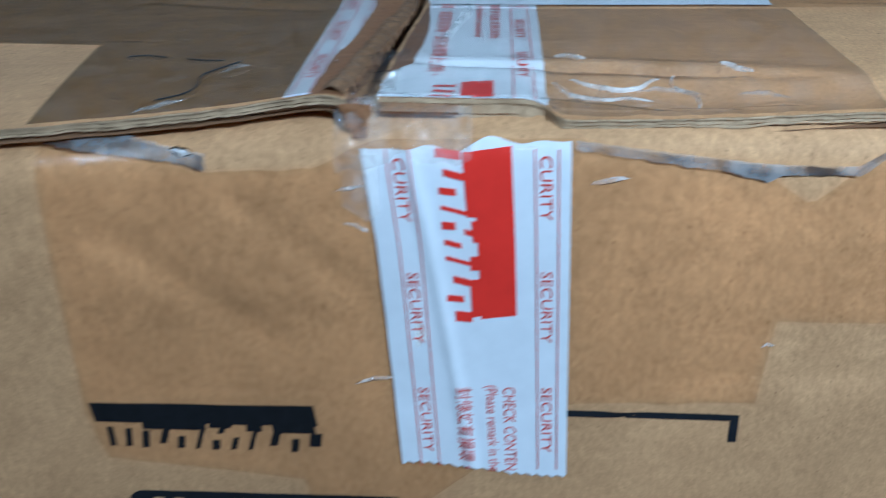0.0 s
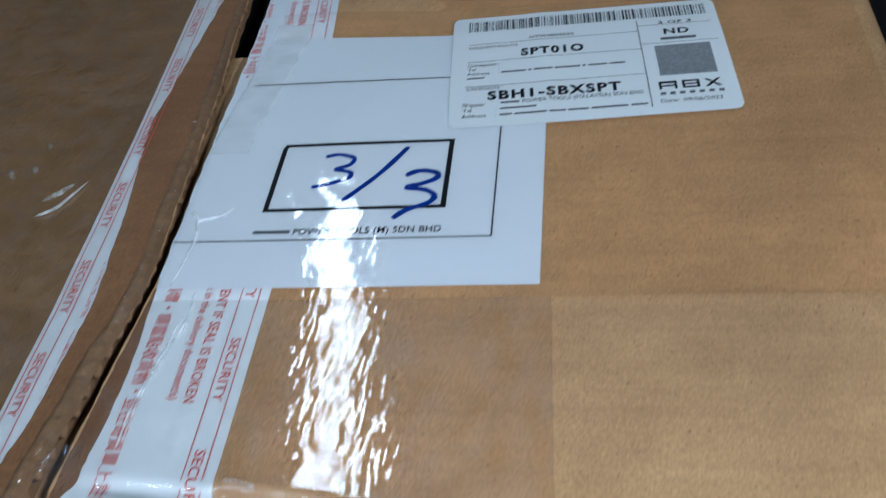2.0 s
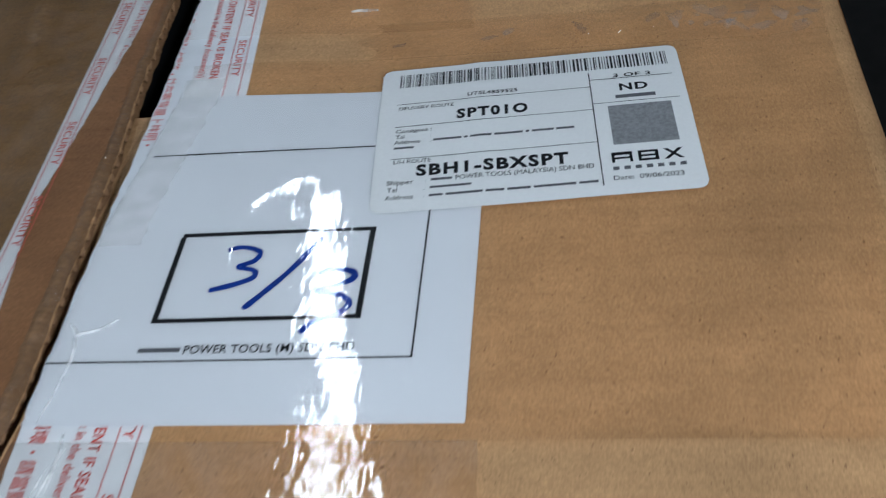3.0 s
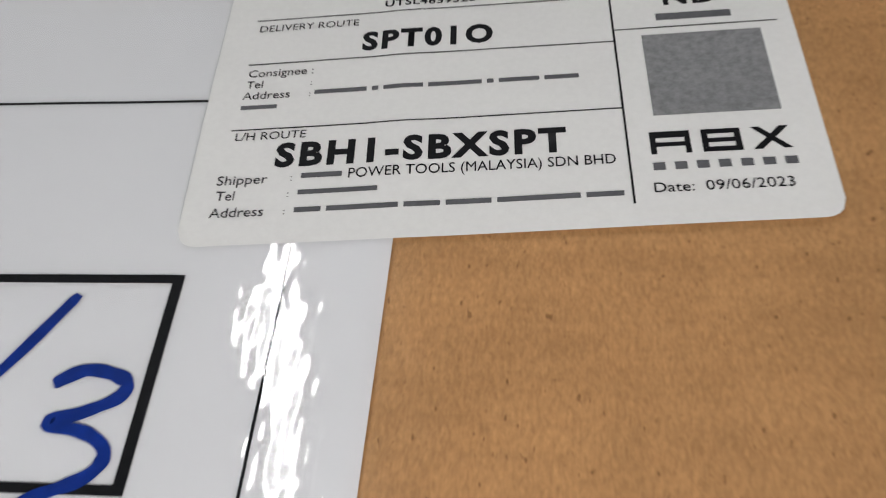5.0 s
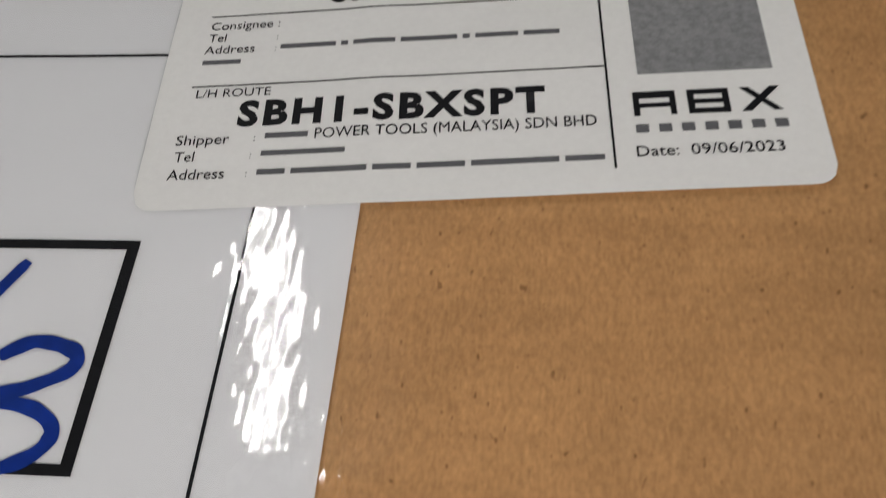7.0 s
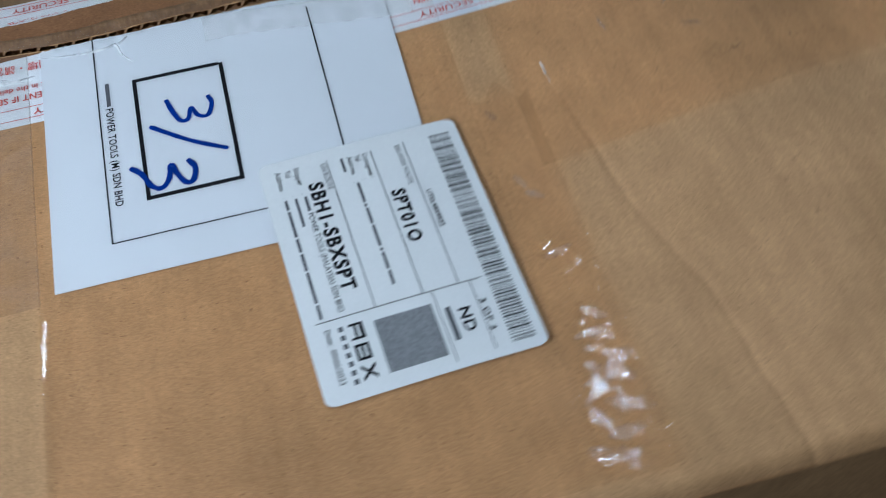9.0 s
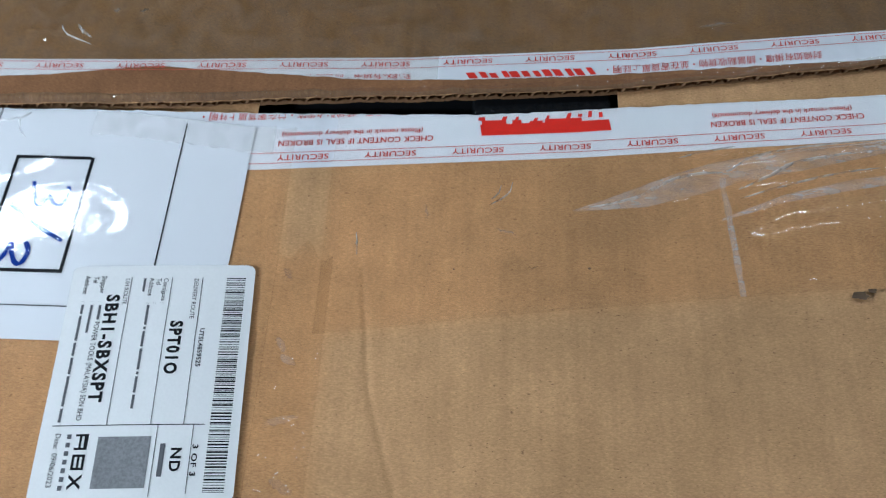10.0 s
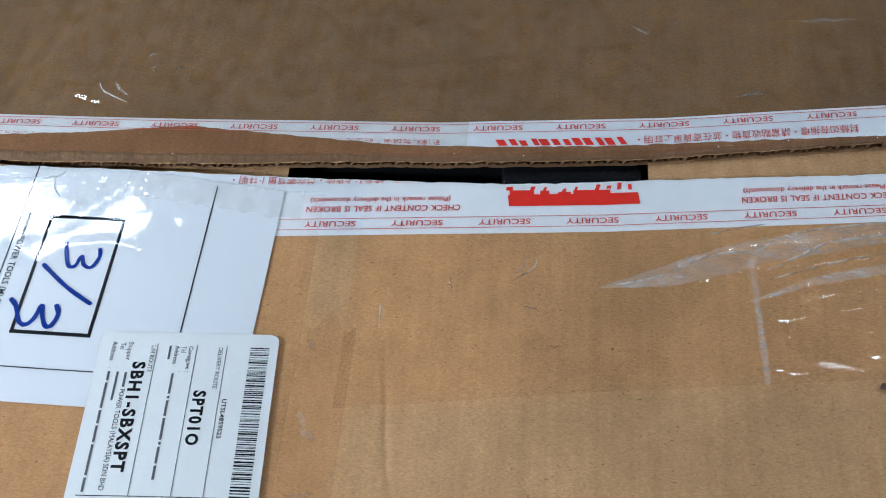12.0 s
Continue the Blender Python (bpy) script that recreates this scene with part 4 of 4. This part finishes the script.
gum([(0.0495, -0.0105), (0.100, -0.0155), (0.123, -0.0160), (0.1412, -0.0055)], [(0.0495, -0.0125), (0.090, -0.0178), (0.1005, -0.0208), (0.104, -0.0185), (0.123, -0.0185), (0.1412, -0.0060)], "greyish curled edge of peeled clear tape")
gum([(-0.097, -0.0045), (-0.075, -0.0055), (-0.050, -0.0110)], [(-0.097, -0.0062), (-0.06, -0.0120), (-0.050, -0.0150)], "greyish curled edge of peeled clear tape")

bm = strip(span(-0.0145, 0.0222, 0.0006), lambda x: -0.0040 - 0.002 * n3(x * 120, 3), lambda x: -0.0150 - 0.004 * smooth((-x) / 0.012) + 0.0035 * n3(x * 140, 5), 28,
           lambda x, z: on_front(x, z, 0.0014 + 0.0034 * abs(n3(x * 210, z * 240, 2)) + 0.0020 * abs(n3(x * 520, z * 520, 4))))
ob = part("crumpled_tape", bm, M_FILM_CLUMP)
ob.visible_shadow = False
tagged(ob, "crumpled ball of clear tape at the split", "tape", "peeled tape scraps")
bm = strip(span(-0.0130, -0.003, 0.001), lambda x: -0.014, lambda x: -0.0335 + 0.8 * abs(x + 0.0065), 18,
           lambda x, z: on_front(x, z, 0.0010 + 0.0014 * abs(n3(x * 260, z * 150, 6))))
ob = part("crumpled_tape", bm, M_FILM_CLUMP)
ob.visible_shadow = False
tagged(ob, "wrinkled clear tape tail beside the seal tape", "tape", "peeled tape scraps")



def fleck(x0, z0, x1, z1, wide):
    """A short lifted pinch in the front wall's clear tape, its glint painted milky white."""
    bm = strip(span(0.0, 1.0, 0.08), lambda u: -1.0, lambda u: 1.0, 5,
               lambda u, v: on_front(x0 + (x1 - x0) * u, z0 + (z1 - z0) * u + v * wide * math.sin(math.pi * u) ** 0.7 + 0.0006 * n3(u * 5, x0 * 300), 0.0014 + 0.0008 * (1 - v * v)))
    ob = part("glint_crease", bm, M_CREASE_GLINT)
    ob.visible_shadow = False
    tagged(ob, "short pinch in clear tape on front wall, whitened for a glint", "tape", "tape wrinkles")


fleck(-0.0125, -0.0870, -0.0010, -0.0848, 0.0008)
fleck(0.0535, -0.0215, 0.0640, -0.0195, 0.0010)
fleck(0.1050, -0.0715, 0.1085, -0.0708, 0.0006)
fleck(-0.0600, -0.0095, -0.0530, -0.0108, 0.0010)
fleck(-0.0150, -0.0240, -0.0070, -0.0225, 0.0007)
fleck(-0.0130, -0.0330, -0.0060, -0.0360, 0.0006)

# ---------------- small marks ----------------


def wrinkle(x, y, long, wide, turn, side=1, off=0.0012):
    """A small raised fold in the clear tape, with its glint put in as milky haze."""
    c, d = math.cos(radians(turn)), math.sin(radians(turn))

    def f(u, v):
        w = wide * math.sin(math.pi * u) ** 0.7 * (0.8 + 0.5 * n3(u * 6, x * 300, y * 300))
        a, b = (u - 0.5) * long, v * w + 0.0012 * n3(u * 5, x * 200)
        px, py = x + a * c - b * d, y + a * d + b * c
        return on_top(px, py, off + film_lift(px, py) + 0.0012 * math.sin(math.pi * u) * (1 - v * v), side)

    ob = part("tape_wrinkle", strip(span(0.0, 1.0, 0.06), lambda u: 1.0, lambda u: -1.0, 6, f), M_FILM_GLINT)
    ob.visible_shadow = False
    tagged(ob, "raised wrinkle in clear packing tape, whitened for a glint", "tape", "tape wrinkles")


def facet(x, y, long, wide, turn):
    """A flat little blister in the loose tape end, leaning a few degrees back."""
    c, d = math.cos(radians(turn)), math.sin(radians(turn))

    def f(u, v):
        w = wide * math.sin(math.pi * u) ** 0.6 * (0.9 + 0.5 * n3(u * 7, x * 300, y * 300))
        a, b = (u - 0.5) * long, v * w + 0.0010 * n3(u * 6, x * 220)
        dx, dy = a * c - b * d, a * d + b * c
        px, py = x + dx, y + dy
        return on_top(px, py, 0.0030 - 0.155 * dy - 0.05 * dx - 14 * dy * dy - 8 * dx * dx + 0.0002 * n3(px * 500, py * 500), 1)

    ob = part("tape_wrinkle", strip(span(0.0, 1.0, 0.06), lambda u: 1.0, lambda u: -1.0, 8, f), M_FILM_BLISTER)
    ob.visible_shadow = False
    tagged(ob, "shiny raised blister in clear packing tape", "tape", "tape wrinkles")


for w in ((0.0896, 0.2770, 0.005, 0.0010, 40), (0.1232, 0.2785, 0.006, 0.0011, 30), (0.1300, 0.2820, 0.006, 0.0013, 70), (0.1557, 0.2823, 0.011, 0.0011, 110),
          (0.1823, 0.2858, 0.008, 0.0014, 60), (0.1890, 0.2840, 0.013, 0.0010, 100), (0.2000, 0.2890, 0.009, 0.0022, 110), (0.2060, 0.2865, 0.010, 0.0024, 70), (0.2100, 0.2780, 0.013, 0.0013, 125),
          (0.2170, 0.2860, 0.014, 0.0018, 75), (0.2200, 0.2750, 0.009, 0.0016, 30), (0.2260, 0.2820, 0.011, 0.0016, 100), (0.2320, 0.2720, 0.009, 0.0022, 60), (0.2350, 0.2790, 0.008, 0.0012, 20)):
    facet(w[0], w[1], w[2] * 1.25, w[3] * 1.6, w[4])
rng = random.Random(12)
for i in range(16):
    facet(rng.uniform(0.190, 0.238), rng.uniform(0.272, 0.291), rng.uniform(0.004, 0.009), rng.uniform(0.0008, 0.0018), rng.uniform(10, 130))
for w in ((0.0760, 0.0190, 0.020, 0.0005, 172), (0.0510, 0.0120, 0.010, 0.0004, 120), (0.1010, 0.0150, 0.014, 0.0004, 165),
          (0.0560, 0.3340, 0.009, 0.0005, 10), (0.0840, 0.3800, 0.006, 0.0003, 100), (0.0660, 0.3690, 0.010, 0.0003, 75)):
    wrinkle(*w)
for w in ((-0.0700, 0.1680, 0.005, 0.0010, 130), (-0.0620, 0.1710, 0.004, 0.0008, 130), (-0.1000, 0.4180, 0.010, 0.0006, 60), (-0.0480, 0.0330, 0.009, 0.0010, 30), (-0.0630, 0.0070, 0.016, 0.0007, 25),
          (-0.1120, 0.5120, 0.030, 0.0006, 96), (-0.0600, 0.4720, 0.020, 0.0005, 100), (-0.0620, 0.1850, 0.006, 0.0008, 120)):
    wrinkle(*w, -1)


def crease(pts, wide, high=0.0012, side=1):
    """A narrow raised pinch in the clear tape through a few points, its glint painted white."""
    ps = [Vector(p) for p in pts]
    line = []
    for i in range(len(ps) - 1):
        a, b, c, d = ps[max(0, i - 1)], ps[i], ps[i + 1], ps[min(len(ps) - 1, i + 2)]
        for k in range(10):
            t = k / 10
            line.append(0.5 * ((2 * b) + (c - a) * t + (2 * a - 5 * b + 4 * c - d) * t * t + (3 * b - a - 3 * c + d) * t**3))
    line.append(ps[-1])
    n = len(line) - 1

    def f(u, v):
        i = int(round(u * n))
        d = (line[min(i + 1, n)] - line[max(0, i - 1)]).normalized()
        w = wide * math.sin(math.pi * (0.04 + 0.92 * u)) ** 0.8 * (0.75 + 0.9 * abs(n3(i * 0.35, pts[0][0] * 400)))
        q = line[i] + Vector((-d.y, d.x)) * (v * w + 0.0004 * n3(i * 0.5, 3))
        return on_top(q.x, q.y, 0.0012 + film_lift(q.x, q.y) + high * (1 - v * v) * math.sin(math.pi * u) ** 0.5, side)

    ob = part("glint_crease", strip([i / n for i in range(n + 1)], lambda u: 1.0, lambda u: -1.0, 6, f), M_CREASE_GLINT)
    ob.visible_shadow = False
    tagged(ob, "thin pinched crease in clear packing tape, whitened for a glint", "tape", "tape wrinkles")


crease([(0.049, 0.026), (0.060, 0.021), (0.067, 0.021), (0.074, 0.025)], 0.0006)
crease([(0.044, 0.024), (0.048, 0.019), (0.056, 0.015), (0.071, 0.014)], 0.0004)
crease([(0.078, 0.026), (0.077, 0.021), (0.083, 0.014), (0.082, 0.007)], 0.0004)
crease([(0.092, 0.033), (0.096, 0.031), (0.101, 0.029)], 0.0005)
crease([(0.045, 0.039), (0.049, 0.0385), (0.054, 0.037)], 0.0006)
crease([(0.020, 0.102), (0.017, 0.086), (0.0135, 0.067), (0.013, 0.050)], 0.0005, 0.0008)
crease([(0.017, 0.096), (0.0145, 0.078), (0.012, 0.062), (0.012, 0.048)], 0.0004, 0.0008)
crease([(0.021, 0.146), (0.016, 0.142), (0.01, 0.14), (0.011, 0.135), (0.011, 0.125), (0.009, 0.11)], 0.0006, 0.0008)
crease([(0.006, 0.145), (0.009, 0.142), (0.01, 0.14)], 0.0006, 0.0008)
crease([(0.018, 0.107), (0.019, 0.098), (0.019, 0.088)], 0.0004, 0.0008)
crease([(-0.052, 0.153), (-0.047, 0.157), (-0.043, 0.162)], 0.0011, 0.0012, -1)
crease([(-0.052, 0.145), (-0.045, 0.149), (-0.038, 0.163)], 0.0004, 0.0010, -1)
crease([(0.052, 0.405), (0.047, 0.424), (0.037, 0.444), (0.033, 0.464)], 0.0008)
crease([(0.033, 0.466), (0.024, 0.480), (0.016, 0.505), (0.009, 0.545)], 0.0007)
crease([(0.0245, 0.446), (0.020, 0.458), (0.016, 0.472)], 0.0006)
crease([(0.040, 0.471), (0.0335, 0.484), (0.026, 0.500), (0.019, 0.535)], 0.0008)
crease([(0.0450, 0.471), (0.0380, 0.490), (0.0310, 0.512), (0.026, 0.535)], 0.0005)
crease([(0.052, 0.361), (0.049, 0.366), (0.045, 0.370), (0.039, 0.3715)], 0.0004)
crease([(0.049, 0.362), (0.046, 0.365), (0.041, 0.3665)], 0.0003)
crease([(0.067, 0.304), (0.072, 0.3045), (0.078, 0.305)], 0.0005)


def blot(name, x, y, rx, ry, side, material, text, seed):
    bm = bmesh.new()
    c = bm.verts.new(on_top(x, y, 0.0016, side))
    ring = []
    for i in range(22):
        a = i / 22 * 2 * math.pi
        r = 0.75 + 0.45 * n3(math.cos(a) * 1.7, math.sin(a) * 1.7, seed)
        ring.append(bm.verts.new(on_top(x + rx * r * math.cos(a), y + ry * r * math.sin(a), 0.0015, side)))
    for a, b in zip(ring, ring[1:] + ring[:1]):
        bm.faces.new((c, a, b))
    tagged(part(name, bm, material), text, "mark")


blot("stain", 0.0925, 0.5150, 0.0026, 0.0040, 1, M_STAIN, "dark brown smudge on the flap", 3)
blot("stain", 0.0900, 0.5200, 0.0016, 0.0022, 1, M_STAIN, "dark brown smudge on the flap", 8)
blot("speck", 0.0834, 0.4040, 0.0007, 0.0008, 1, M_STAIN, "tiny dark speck on the flap", 1)
blot("speck", 0.0850, 0.3470, 0.0005, 0.0005, 1, M_STAIN, "tiny dark speck on the flap", 2)

bm = strip(span(0.0352, 0.0945, 0.0015), lambda x: 0.4655 + 0.05 * (x - 0.035) + 0.0009 * n3(x * 110, 4), lambda x: 0.4628 + 0.05 * (x - 0.035) + 0.0007 * n3(x * 120, 1), 3,
           lambda x, y: on_top(x, y, 0.0009 + 0.0002 * abs(n3(x * 300, y * 300)) + film_lift(x, y), 1))
scrap = part("tape_scrap", bm, M_FILM_MILKY)
scrap.visible_shadow = False
tagged(scrap, "pale strip of peeled tape on the flap", "tape", "peeled tape scraps")


def thread(pts):
    cu = bpy.data.curves.new("thread", "CURVE")
    cu.dimensions, cu.bevel_depth, cu.bevel_resolution, cu.resolution_u = "3D", 0.00022, 1, 6
    sp = cu.splines.new("NURBS")
    sp.points.add(len(pts) - 1)
    sp.use_endpoint_u, sp.order_u = True, 3
    for p, (x, y) in zip(sp.points, pts):
        p.co = (*on_top(x, y, 0.0012, -1), 1)
    cu.materials.append(M_THREAD)
    tagged(new("thread", cu), "short dark loose thread lying on the flap", "thread", "loose threads")


thread([(-0.066, 0.012), (-0.058, 0.014), (-0.056, 0.022), (-0.058, 0.030), (-0.052, 0.036), (-0.048, 0.040)])
thread([(-0.086, 0.050), (-0.080, 0.052), (-0.073, 0.048)])
thread([(-0.066, 0.046), (-0.061, 0.043), (-0.054, 0.042)])
